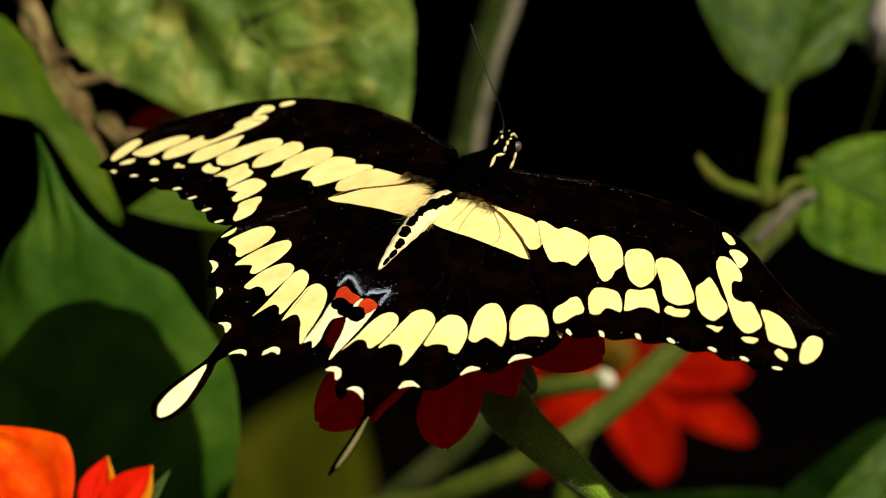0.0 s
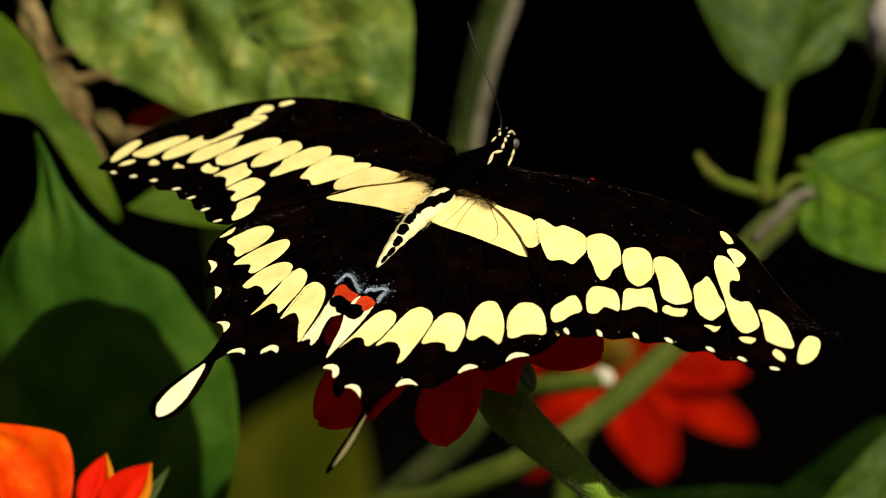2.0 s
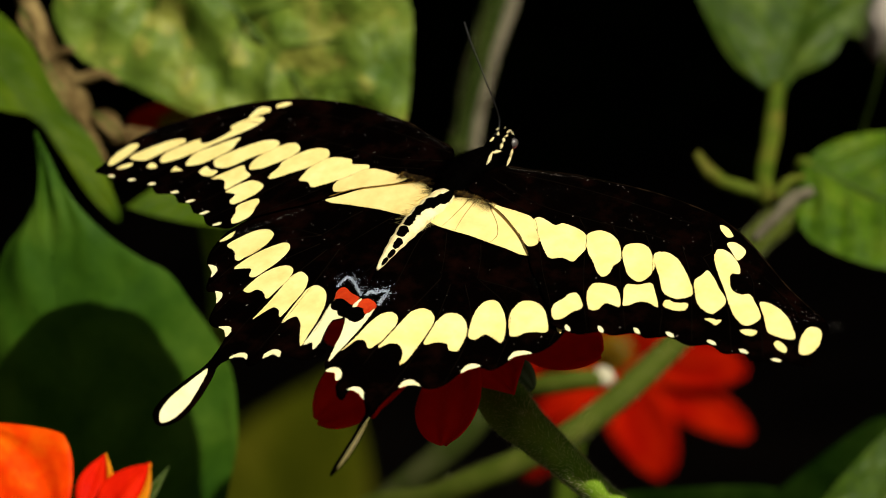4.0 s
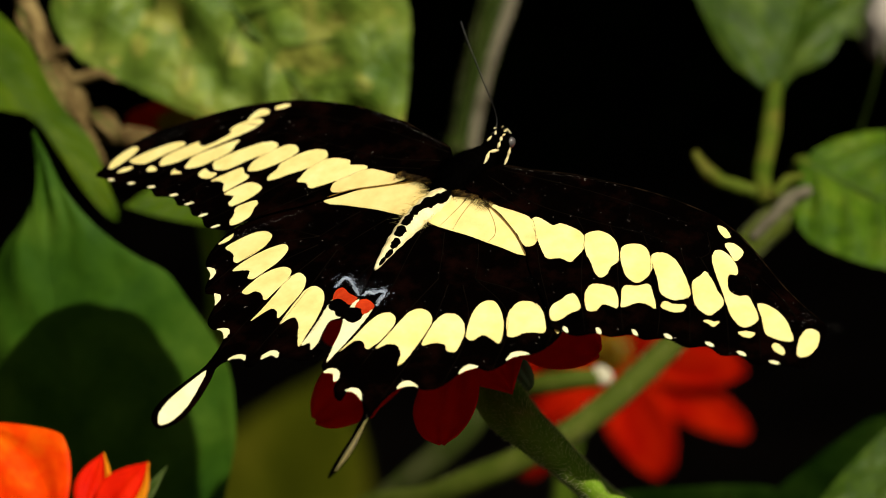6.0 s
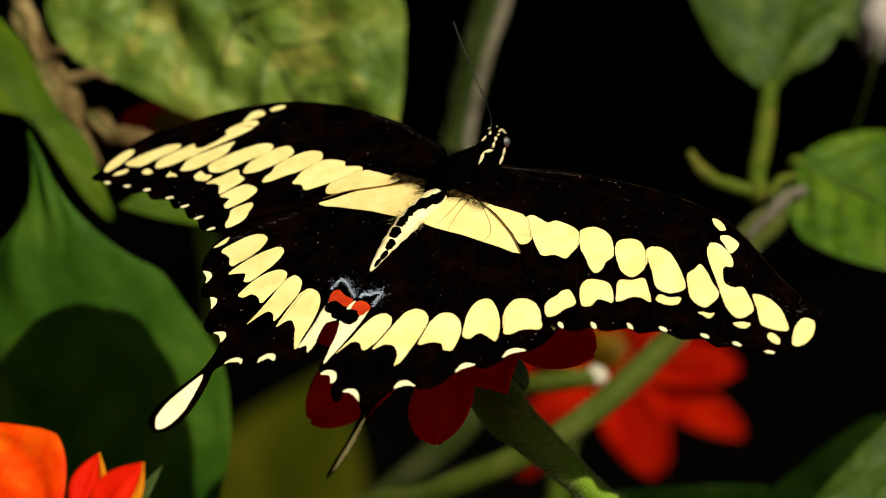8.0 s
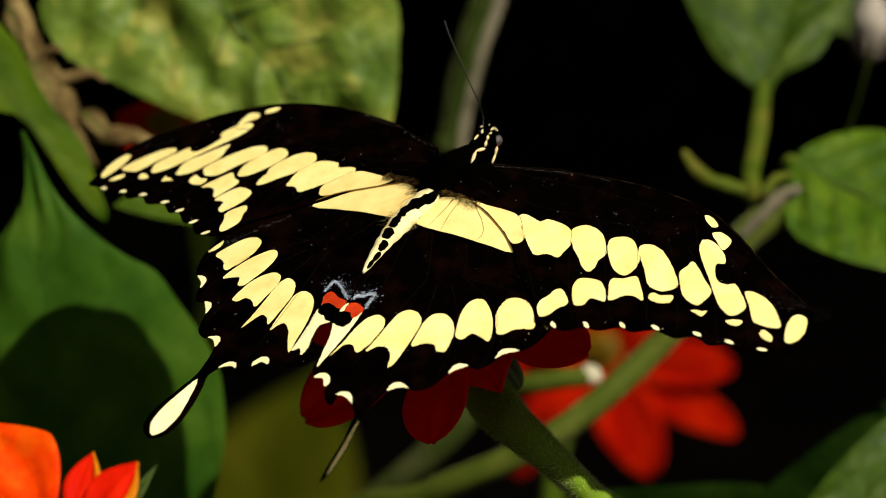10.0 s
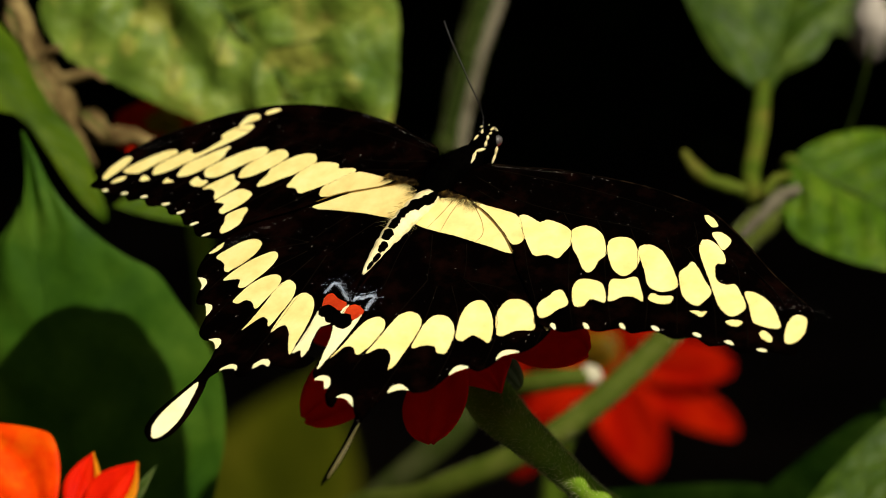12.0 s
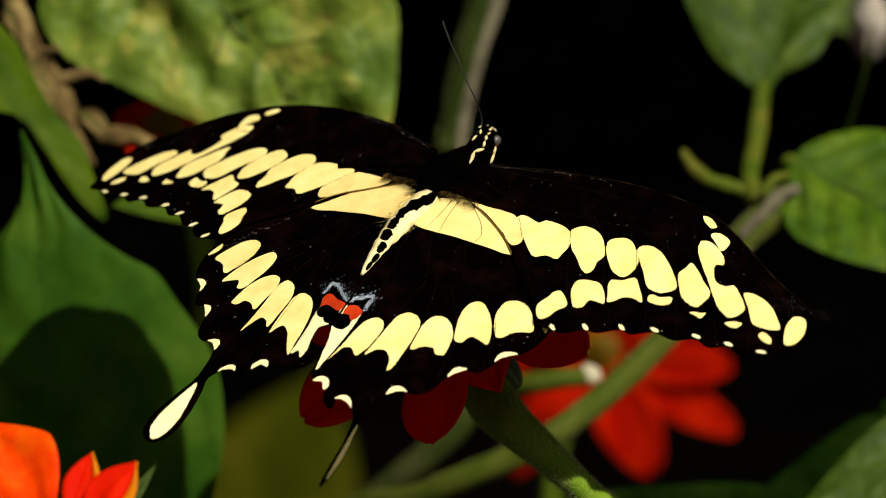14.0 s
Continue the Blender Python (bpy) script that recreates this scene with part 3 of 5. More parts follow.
right = build_plant("leafy_plant", "slanting green branch with pale green leaves and a dried bud", [
    ([V(70.6, 9.3, 655), V(66.6, 5.8, 654), V(58.8, -1.2, 653), V(46.2, -18.0, 654), V(24.6, -36.5, 649.5), V(0.7, -48.5, 658.5), V(-22.5, -61.9, 690), ground_below(V(-37.2, -92.9, 780))], [0.0026, 0.0030, 0.0029, 0.0025, 0.0025, 0.0027, 0.0030, 0.0048], M_STEM),
    ([V(68.7, 32.6, 690), V(66.7, 21.8, 681), V(63.8, 11.8, 664), V(66.0, 4.7, 655)], [0.0017, 0.0018, 0.0019, 0.0022], M_FORK),
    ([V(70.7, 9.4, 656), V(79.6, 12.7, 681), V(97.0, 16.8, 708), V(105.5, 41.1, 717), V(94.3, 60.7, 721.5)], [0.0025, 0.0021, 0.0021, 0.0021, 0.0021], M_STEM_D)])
stem_fuzz(right, [V(70.6, 9.3, 655), V(66.6, 5.8, 654), V(58.8, -1.2, 653), V(46.2, -18.0, 654), V(24.6, -36.5, 649.5), V(0.7, -48.5, 658.5)], [0.0026, 0.0030, 0.0029, 0.0025, 0.0025, 0.0027], 3600, 32)
bud = bmesh.new()
bmesh.ops.create_icosphere(bud, subdivisions=4, radius=0.0064)
for v in bud.verts:
    v.co *= 1 + 0.25 * noise.noise(v.co * 420) + 0.1 * noise.noise(v.co * 1300)
    v.co.z *= 1.35
    v.co.x *= 0.75
bud = part("dried_bud", bud, M_BUD, right, "pale grey dried flower bud")
bud.matrix_basis = right.matrix_basis.inverted() @ Matrix.Translation(V(112.0, 55.5, 850))
inv = right.matrix_basis.inverted()
part("bud_stalk", tube_bm([inv @ p for p in (V(91.4, 40.8, 692.2), V(89.6, 32.8, 694.5), V(87.3, 23.6, 699), V(84.3, 13.1, 701.2))], [0.0005, 0.0004, 0.0004, 0.0004], 8, 6), M_STEM_D, right)
build_leaf(right, V(68.8, 31.2, 690), V(91.4, 99.5, 739.5), VD(-0.05, 0.5, -0.8), 0.0528, M_LEAF, droop=0.02, rib=0.8, quilt=0.05, pucker=0.03, fold=0.20, serrate=0.01, seed=5, petiole=[V(66.7, 21.8, 681)], label="pale green leaf on an upright stalk",
           sides=([(0, 0.1), (0.054, 0.4), (0.136, 0.63), (0.23, 0.82), (0.4, 1.0), (0.6, 0.88), (0.8, 0.5), (1, 0)], [(0, 0.05), (0.05, 0.1), (0.08, 0.23), (0.122, 0.36), (0.187, 0.41), (0.3, 0.5), (0.5, 0.6), (0.8, 0.35), (1, 0)]))
build_leaf(right, V(104.7, 79.9, 950), V(135.1, 60.1, 940), VD(0.1, 0.6, -0.8), 0.0370, M_LEAF, droop=0.03, fold=0.1, broad=0.45, point=1.8, serrate=0, rib=0.6, seed=17, petiole=[V(120.0, 100.0, 930), V(94.3, 60.7, 745)])
build_leaf(right, V(70.9, 16.1, 660), V(112.0, -6.0, 645), VD(0.1, 0.6, -0.8), 0.0350, M_LEAF_R, droop=0.02, rib=1.2, quilt=0.10, pucker=0.035, fold=0.05, broad=0.30, point=2.2, blunt=0.5, seed=6, petiole=[V(73.1, 10.2, 667.5)])
# a narrow curled leaflet and bud scales at the fork
part("leaflet", tube_bm([inv @ p for p in (V(64.7, 8.3, 662), V(61.3, 10.7, 662), V(57.3, 11.9, 661), V(53.4, 13.6, 660), V(51.3, 16.1, 660), V(49.9, 18.3, 660))], [0.0013, 0.0013, 0.0013, 0.0015, 0.0012, 0.0006], 10, 6, rough=0.35), M_FORK, right, "narrow curled green leaflet")
part("leaflet", tube_bm([inv @ p for p in (V(64.8, 9.7, 652), V(67.4, 12.6, 652), V(70.7, 13.5, 654))], [0.0014, 0.0010, 0.0005], 10, 6, rough=0.35), M_FORK, right, "small green side shoot")
part("pale_edge_ridge", tube_bm([inv @ p for p in (V(72.0, 10.9, 651.2), V(68.1, 9.0, 651.2), V(64.0, 5.0, 650.2), V(60.4, 1.4, 650.2))], [0.0010, 0.0013, 0.0012, 0.0009], 10, 8, rough=0.35), M_LIT_EDGE_BARK, right, "pale dry bark along the branch")
# two low leaves whose shade is in their colour
build_leaf(right, V(81.9, -55.3, 681), V(27.9, -48.5, 649.5), VD(0.1, 0.6, -0.75), 0.0099, M_LEAF_SHADE, droop=0.02, fold=0.2, seed=9, serrate=0, vein_mt=M_LEAF_SHADE, petiole=[V(118.6, -105.1, 825)])
build_leaf(right, V(117.7, -28.9, 690), V(56.3, -56.7, 663), VD(0.1, 0.6, -0.75), 0.0146, M_LEAF_SHADE, droop=0.02, fold=0.1, seed=15, serrate=0, vein_mt=M_LEAF_SHADE, petiole=[V(130.7, -62.3, 744), V(118.6, -105.1, 825)])
build_leaf(right, V(109.2, -30.6, 649.5), V(64.2, -58.4, 636), VD(-0.1, 0.6, -0.75), 0.0178, M_LEAF, droop=0.02, fold=0.1, seed=10, serrate=0, petiole=[V(125.1, -60.8, 726)])

twig = build_plant("dry_twig", "dry brown twig with withered bark", [
    ([V(-52.9, 19.6, 658.5), V(-58.8, 21.3, 656.0), V(-64.9, 21.7, 653.6), V(-69.2, 24.5, 652.0), V(-72.4, 30.1, 650.3), V(-75.3, 35.1, 652.0), V(-78.2, 41.9, 653.6), V(-81.0, 48.6, 655.2), V(-84.5, 58.7, 658.5), V(-94.3, 62.7, 665.8), V(-126.5, 40.5, 670.6), ground_below(V(-132.4, -53.0, 689.2))], [0.0008, 0.0015, 0.0018, 0.0022, 0.0027, 0.0023, 0.0019, 0.0019, 0.0020, 0.0023, 0.0027, 0.0037], M_TWIG)], rough=0.6)

inv = twig.matrix_basis.inverted()
for pts, rr in (([V(-73.0, 30.9, 650.3), V(-69.1, 32.3, 648.6), V(-65.3, 33.2, 647.8), V(-61.9, 31.6, 647.0)], (0.0020, 0.0013, 0.0009, 0.0004)), ([V(-75.2, 35.1, 651.1), V(-73.1, 37.3, 648.6), V(-70.7, 37.9, 647.0)], (0.0016, 0.0011, 0.0005)), ([V(-70.4, 25.9, 651.1), V(-66.9, 20.5, 647.0), V(-63.8, 15.2, 645.4)], (0.0013, 0.0009, 0.0004))):
    part("side_twig", tube_bm([inv @ p for p in pts], rr, 10, 6, rough=0.4), M_TWIG, twig)
for c, tp, w in ((V(-77.1, 36.0, 647.7), V(-71.2, 24.6, 647.7), 0.0051), (V(-67.5, 25.8, 649.9), V(-61.0, 19.6, 649.9), 0.0042), (V(-81.3, 45.8, 649.9), V(-78.5, 37.6, 647.7), 0.0032)):
    lf = build_leaf(twig, c, tp, VD(0.4, 0.3, -0.8), w, M_TWIG, droop=0.12, fold=0.7, serrate=0.1, wave=0.12, veins=2, seed=int(w * 9000))
    lf.name = "withered_leaf"

build_flower("mexican_sunflower", V(-52.5, 23.7, 671.7), VD(0.0, 0.7, -0.6), VD(0, 1, 0.3), 0.0110, 0.0035, 10, M_PETAL_B,
             "red mexican sunflower deep among the leaves", [V(-48.5, 9.6, 690.1), V(-46.9, -11.8, 712.2), V(-52.9, -42.6, 756.1), ground_below(V(-58.7, -69.7, 778.2))], [0.0024, 0.0024, 0.0024, 0.0024, 0.0035], width=0.0066, seed=12)


# ---- the butterfly ----
MM = 0.001
BASE = Vector((2.5, 1.0, 2.0)) * MM


def wing_height(name, side, bend):
    """The wing's surface in millimetres: bowed along the span; the tails turn their outer edge up, and the right
    forewing's leading edge droops towards its tip."""
    def height(x, y):
        z = bend * (x / 50) ** 2
        if name == "hindwing":
            s = min(1.0, max(0.0, (-48.5 - y) / 5.0))
            z += (1.5 if side > 0 else 0.3) * s * (x - 12.3)
        elif side > 0:
            q = min(1.0, max(0.0, (x - 36) / 26))
            r = max(0.0, y + 4)
            z -= 0.70 * r * r / (r + 3) * q * q * (3 - 2 * q)
        return z
    return height


def cell_mesh(outline, side, height, lift, thick, per=5, step=1.6, ragged=0.0, seed=0, dome=0.0, sway=0.0):
    """A thin wing sheet (millimetres) from a smooth outline, bent along the span; side -1 is the left wing."""
    from mathutils.geometry import delaunay_2d_cdt
    rim = [Vector((q[0], q[1])) for q in spline(outline, per, closed=True)]
    if ragged:
        rim = [q + Vector((noise.noise(Vector((q.x * 3.5, q.y * 3.5, seed))), noise.noise(Vector((q.x * 3.5, q.y * 3.5, seed + 9))))) * ragged
               + Vector((noise.noise(Vector((q.x * 9, q.y * 9, seed))), noise.noise(Vector((q.x * 9, q.y * 9, seed + 5))))) * ragged * 0.45 for q in rim]
    n = len(rim)
    xs, ys = [q.x for q in rim], [q.y for q in rim]

    def inside(x, y):
        c, best = False, 1e9
        for i in range(n):
            a, b = rim[i - 1], rim[i]
            if (a.y > y) != (b.y > y) and x < (b.x - a.x) * (y - a.y) / (b.y - a.y) + a.x:
                c = not c
            best = min(best, (x - b.x) ** 2 + (y - b.y) ** 2)
        return best ** 0.5 if c else -1

    pts = list(rim)
    edge = [0.0] * n
    y = min(ys) + step / 2
    while y < max(ys):
        x = min(xs) + step / 2
        while x < max(xs):
            e = inside(x, y)
            if e > step * 0.35:
                pts.append(Vector((x, y)))
                edge.append(e)
            x += step
        y += step
    vs, _, fs, ov, _, _ = delaunay_2d_cdt(pts, [], [list(range(n))], 1, 1e-4)
    bm = bmesh.new()

    def place(q, h, e):
        z = height(q.x, q.y) + h + dome * min(1.0, e)
        return bm.verts.new(Vector((side * (q.x + sway * min(1.0, max(0.0, (-48.5 - q.y) / 16.0))), q.y, z)) * MM)

    ed = [max([edge[o] for o in group] or [0.0]) for group in ov]
    topv = [place(q, lift + thick, e) for q, e in zip(vs, ed)]
    lowv = [place(q, lift, 0) for q in vs]
    count = {}
    for f in fs:
        f = list(f)
        area = sum(vs[f[i - 1]].x * vs[f[i]].y - vs[f[i]].x * vs[f[i - 1]].y for i in range(len(f)))
        if area * side < 0:
            f = f[::-1]
        bm.faces.new([topv[i] for i in f])
        bm.faces.new([lowv[i] for i in f[::-1]]).material_index = 1
        for i in range(len(f)):
            count[(f[i - 1], f[i])] = 1
    for a, b in count:
        if (b, a) not in count:
            bm.faces.new((topv[b], topv[a], lowv[a], lowv[b]))
    return bm


FOREWING = [(0, 2), (2.4, 5.7), (6.9, 7.3), (13.4, 9.7), (19.5, 11.1), (25.9, 12.2), (32.9, 12.4), (39.8, 11.8), (45.9, 10.1), (51.5, 7.5), (57.9, 3.8), (62.4, 0.3),
            (64.5, -3.0), (65.2, -6.8), (65.5, -9.6), (65.8, -11.3), (65.1, -11.8), (63.3, -12.2), (60.9, -12.9), (58.4, -14.3), (55.9, -13.6), (53.5, -15.0), (50.8, -14.3), (48.2, -16.0), (44.6, -15.8), (41.8, -17.7),
            (39.9, -17.5), (37.2, -19.6), (35.1, -19.9), (32.8, -21.9), (30.5, -22.2), (27.9, -21.9), (26.4, -19.6), (23.4, -16.9)]
# the trailing edge lies a little lower on the left wing
TRAIL = {-1: [(18.0, -13.2), (15.6, -10.9), (13.0, -8.5), (8.6, -6.3), (3.4, -3.7), (0, -1.5)], 1: [(18.8, -12.7), (16.6, -10.1), (13.5, -7.5), (10.0, -5.4), (5.6, -3.4), (0, -1.5)]}
HINDWING = [(-2.5, -4), (3, -2), (10, -5), (16.6, -9), (24.5, -14.5), (28.8, -20), (29.4, -24), (28.6, -27.7), (27.2, -29.6), (25.4, -30.2), (25.1, -32.3), (23.6, -35.2),
            (22.2, -35.3), (20.7, -36.0), (20.0, -37.8), (18.8, -41.6), (17.0, -42.9), (15.4, -42.9), (14.2, -43.4), (13.4, -45.2), (12.9, -48.5), (13.1, -51.5), (14.4, -56), (15.65, -61),
            (15.3, -64.2), (13.4, -65.4), (11.5, -63.2), (10.7, -58.5), (10.9, -53), (11.1, -50.6), (10.2, -49.2), (8.9, -47.9), (7.5, -48.2), (6.6, -49.3), (5.2, -49.0), (4.6, -46.9),
            (3.3, -46), (2.2, -46.5)]
# the inner margins differ: the left one ends in a lobe that lies under the other wing
INNER = {-1: [(0.6, -46.3), (-1.8, -46.4), (-4.0, -45.2), (-4.4, -43.5), (-3.4, -43.3), (-2.55, -43.4), (-2.5, -42.0), (-1.95, -39.7), (-1.6, -37.3), (-2.2, -36.6), (-3.1, -36.1), (-3.4, -34.0), (-3.2, -30.5), (-3.2, -22), (-3, -10)],
         1: [(1.1, -45.6), (0.7, -43.8), (0.35, -41.7), (-0.25, -38.7), (-1.05, -36.6), (-1.6, -35.6), (-1.8, -34.9), (-1.7, -33.8), (-1.6, -32.7), (-1.7, -30.7), (-1.8, -28.6), (-2.6, -25), (-3, -10)]}


def fore_spots(add, side):
    """The yellow cells of a forewing: the discal band, the cell-end marks, the inner row and the margin."""
    low = [(15.8, -9.4), (14.4, -9.3), (13.0, -8.3), (11.0, -7.2), (8.6, -6.05), (6.4, -4.9)] if side < 0 else [(15.8, -8.7), (14.4, -8.0), (13.5, -7.25), (11.6, -6.1), (10.0, -5.15), (7.6, -4.0)]
    add([(5.2, -3.2), (7.8, -2.9), (10.7, -2.6), (12.7, -2.7), (14.6, -4.6), (16.6, -6.7), (16.6, -8.0)] + low, mt=M_BUFF)
    add([(13.2, -2.7), (13.9, -2.0), (15.5, -2.2), (16.9, -2.4), (17.5, -1.5), (19.5, -1.3), (21.0, -1.5), (22.4, -2.3), (23.7, -4.8), (23.7, -6.8), (23.5, -8.3), (21.7, -8.4), (20.1, -9.4), (18.3, -8.2), (16.0, -5.9)])
    add([(23.5, -4.0), (22.3, -2.4), (22.3, -1.3), (23.4, 0.0), (25.0, 0.2), (26.9, -0.6), (28.5, -2.4), (29.7, -4.5), (29.4, -6.0), (29.7, -7.9), (29.3, -9.0), (28.1, -8.6), (26.2, -6.8), (24.5, -5.4)])
    add([(28.9, -2.5), (28.6, -1.0), (29.7, 0.2), (31.3, 0.5), (32.9, -0.6), (34.9, -3.2), (35.3, -5.5), (34.6, -7.3), (32.8, -7.0), (30.9, -5.3)])
    add([(33.4, -0.5), (34.5, 0.6), (36.5, 0.4), (38.4, -0.8), (40.8, -3.0), (43.0, -5.9), (42.2, -7.3), (41.3, -7.9), (39.2, -7.7), (36.9, -5.1)])
    add([(41.7, -2.8), (42.0, -1.2), (42.1, 0.3), (43.7, -0.6), (45.7, -2.5), (48.2, -4.8), (48.2, -6.9), (47.7, -8.2), (46.2, -8.1), (44.7, -7.2), (43.0, -5.1)])
    add([(41.4, 3.7), (41.0, 5.5), (41.8, 6.2), (43.5, 5.9), (45.5, 4.4), (46.2, 2.8), (45.4, 2.1), (46.2, 0.0), (47.8, -1.9), (49.3, -2.0), (50.1, -1.1), (52.2, -2.9), (54.4, -5.5), (54.1, -7.3), (53.3, -8.1), (51.2, -7.3), (48.9, -5.1), (46.3, -2.1), (43.5, 1.0)])
    add([(52.5, -2.1), (53.3, -1.4), (55.2, -1.7), (57.7, -3.3), (59.7, -5.2), (61.1, -7.2), (60.2, -7.8), (58.4, -8.0), (57.0, -7.8), (54.9, -5.2)])
    add([(63.3, -9.7), (62.2, -7.7), (61.6, -5.4), (61.9, -3.7), (63.3, -3.5), (64.3, -4.8), (64.9, -6.8), (64.7, -8.8), (64.0, -9.7)])
    add([(41.4, 7.8), (42.3, 8.9), (44.2, 8.6), (44.6, 6.7), (44.4, 5.6), (43.0, 6.5)])
    add([(38.6, 10.5), (39.6, 10.8), (41.3, 9.8), (40.8, 9.0), (39.3, 9.6)])
    add([(26.6, -19.5), (26.2, -17.8), (26.7, -16.3), (26.9, -15.0), (27.6, -14.2), (29.3, -15.3), (30.2, -16.7), (29.4, -18.2), (28.9, -20.1), (28.0, -20.9)])
    add([(30.6, -15.7), (28.9, -12.8), (28.9, -11.0), (30.4, -10.2), (32.1, -10.1), (33.6, -11.3), (34.9, -13.7), (34.1, -13.8), (32.7, -14.0), (32.4, -15.8), (31.4, -16.4)])
    add([(34.4, -11.6), (33.3, -8.8), (34.9, -7.9), (36.3, -6.7), (38.1, -8.4), (39.9, -10.9), (38.2, -10.7), (36.8, -11.3), (35.9, -12.7), (35.3, -13.1)])
    add([(40.4, -10.1), (40.3, -8.8), (41.7, -8.7), (43.5, -8.0), (43.8, -9.4), (42.8, -10.2), (41.4, -10.4)])
    add([(47.3, -9.7), (48.2, -9.2), (48.9, -9.1), (49.6, -8.7), (49.5, -10.1), (48.2, -9.9)])
    add([(53.2, -9.4), (54.2, -8.6), (55.5, -8.4), (55.4, -9.5), (54.2, -9.9)])
    add([(59.0, -9.7), (59.1, -8.8), (61.0, -9.5), (61.4, -10.5), (60.5, -10.6)])
    for x, y, a in ((30.7, -21.6, -35), (35.1, -19.4, -35), (39.9, -17.0, -30), (44.6, -15.3, -15), (50.8, -13.8, -10), (55.9, -13.2, -5), (61.0, -12.6, 10)):
        c, s = math.cos(radians(a)), math.sin(radians(a))
        add([(x + 0.8 * math.cos(k) * c - 0.33 * math.sin(k) * s, y + 0.8 * math.cos(k) * s + 0.33 * math.sin(k) * c) for k in (0, 0.8, 1.6, 2.4, 3.2, 4.0, 4.8, 5.5)], pale=True, rag=0.14)


def hind_spots(add, side):
    """The cells of a hindwing: basal band, submarginal row, lunules of the scalloped edge, tail and anal marks."""
    add([(16.5, -10.7), (15.2, -11.2), (12.6, -11.1), (9.4, -11.1), (6.0, -11.1), (2.4, -11.4), (0.0, -11.4), (-2.4, -10.4), (-2.6, -6.5), (-0.3, -4.5), (4.0, -3.2), (8.0, -4.6), (12.0, -7.2), (14.9, -9.5)], mt=M_BUFF)
    add([(21.9, -26.6), (20.6, -24.4), (20.1, -22.0), (20.5, -20.2), (22.2, -19.4), (23.9, -19.9), (25.8, -21.9), (27.0, -24.3), (25.3, -25.2), (24.3, -25.9), (23.5, -27.2), (22.6, -27.5)])
    add([(17.2, -30.6), (16.0, -27.8), (15.3, -24.8), (15.7, -22.6), (16.9, -21.9), (18.6, -22.9), (20.6, -25.3), (21.9, -28.0), (22.1, -29.5), (20.9, -29.2), (19.1, -29.0), (18.3, -30.7)])
    add([(12.1, -35.0), (11.5, -32.4), (11.3, -29.5), (11.8, -27.7), (13.4, -27.0), (15.1, -27.9), (16.4, -29.7), (17.1, -32.3), (17.2, -34.0), (16.0, -34.3), (15.1, -33.4), (13.5, -33.8)])
    if side < 0:
        add([(7.4, -38.4), (7.1, -34.9), (7.1, -31.7), (7.9, -29.4), (8.8, -28.4), (10.3, -27.9), (11.2, -29.3), (11.2, -33.0), (11.3, -37.0), (11.5, -39.9), (10.7, -38.1), (9.7, -36.6), (8.5, -37.0)])
        add([(0.1, -43.6), (0.5, -40.7), (0.9, -37.6), (1.6, -34.5), (2.7, -32.1), (4.3, -30.6), (5.9, -30.3), (6.7, -31.4), (6.7, -33.8), (6.6, -36.6), (6.2, -39.6), (5.6, -38.4), (4.8, -37.7), (3.3, -38.8), (1.4, -41.9)])
        add([(-0.2, -43.2), (0.1, -40.6), (0.4, -37.5), (0.9, -34.3), (1.0, -32.2), (1.6, -30.9), (0.8, -32.3), (0.7, -33.8), (-0.0, -34.7), (-0.8, -34.8), (-1.7, -35.7), (-2.7, -36.0), (-2.1, -36.5), (-1.5, -37.1), (-1.8, -39.7), (-2.4, -42.0), (-2.2, -43.7), (-1.1, -42.4)], pale=True)
        add([(0.7, -32.7), (1.5, -30.9), (1.4, -29.9), (0.7, -29.6), (-0.8, -30.5), (-2.9, -31.3), (-2.8, -32.9), (-1.8, -32.8), (-0.5, -32.2), (0.4, -32.4)], mt=M_RED, name="red_spot", h=0.05)
        add([(0.6, -34.2), (0.9, -32.9), (0.1, -32.1), (-1.7, -32.7), (-3.3, -33.7), (-3.3, -35.0), (-2.3, -35.8), (-1.1, -34.9), (-0.2, -34.8)], mt=M_EYESPOT, name="black_spot", h=0.06)
    else:
        add([(6.4, -38.8), (6.5, -35.5), (6.6, -32.0), (6.9, -29.6), (8.0, -28.4), (9.6, -28.5), (10.8, -29.8), (11.3, -32.6), (11.5, -36.2), (11.5, -39.6), (11.1, -40.4), (10.3, -38.2), (8.8, -36.8), (7.5, -37.2)])
        add([(1.9, -41.9), (2.3, -38.4), (2.5, -34.7), (3.1, -32.4), (4.2, -31.3), (5.5, -31.7), (6.3, -33.8), (6.2, -36.6), (5.8, -38.4), (5.2, -39.6), (3.9, -38.5), (2.8, -38.8), (2.2, -40.8)])
        add([(1.4, -44.6), (1.6, -42.4), (1.8, -37.9), (1.75, -33.4), (1.5, -31.6), (1.4, -32.7), (1.0, -33.6), (1.1, -34.6), (0.6, -35.7), (-0.3, -35.9), (-1.2, -35.7), (-0.85, -36.5), (-0.1, -38.7), (0.55, -41.7)], pale=True)
        add([(-0.9, -32.9), (-1.2, -31.4), (-0.7, -30.6), (0.3, -30.5), (1.5, -31.2), (1.4, -32.4), (0.8, -33.5), (-0.1, -32.6)], mt=M_RED, name="red_spot", h=0.05)
        add([(-1.5, -33.3), (-1.7, -32.0), (-1.3, -30.9), (-1.1, -31.9), (-0.9, -33.1)], pale=True)
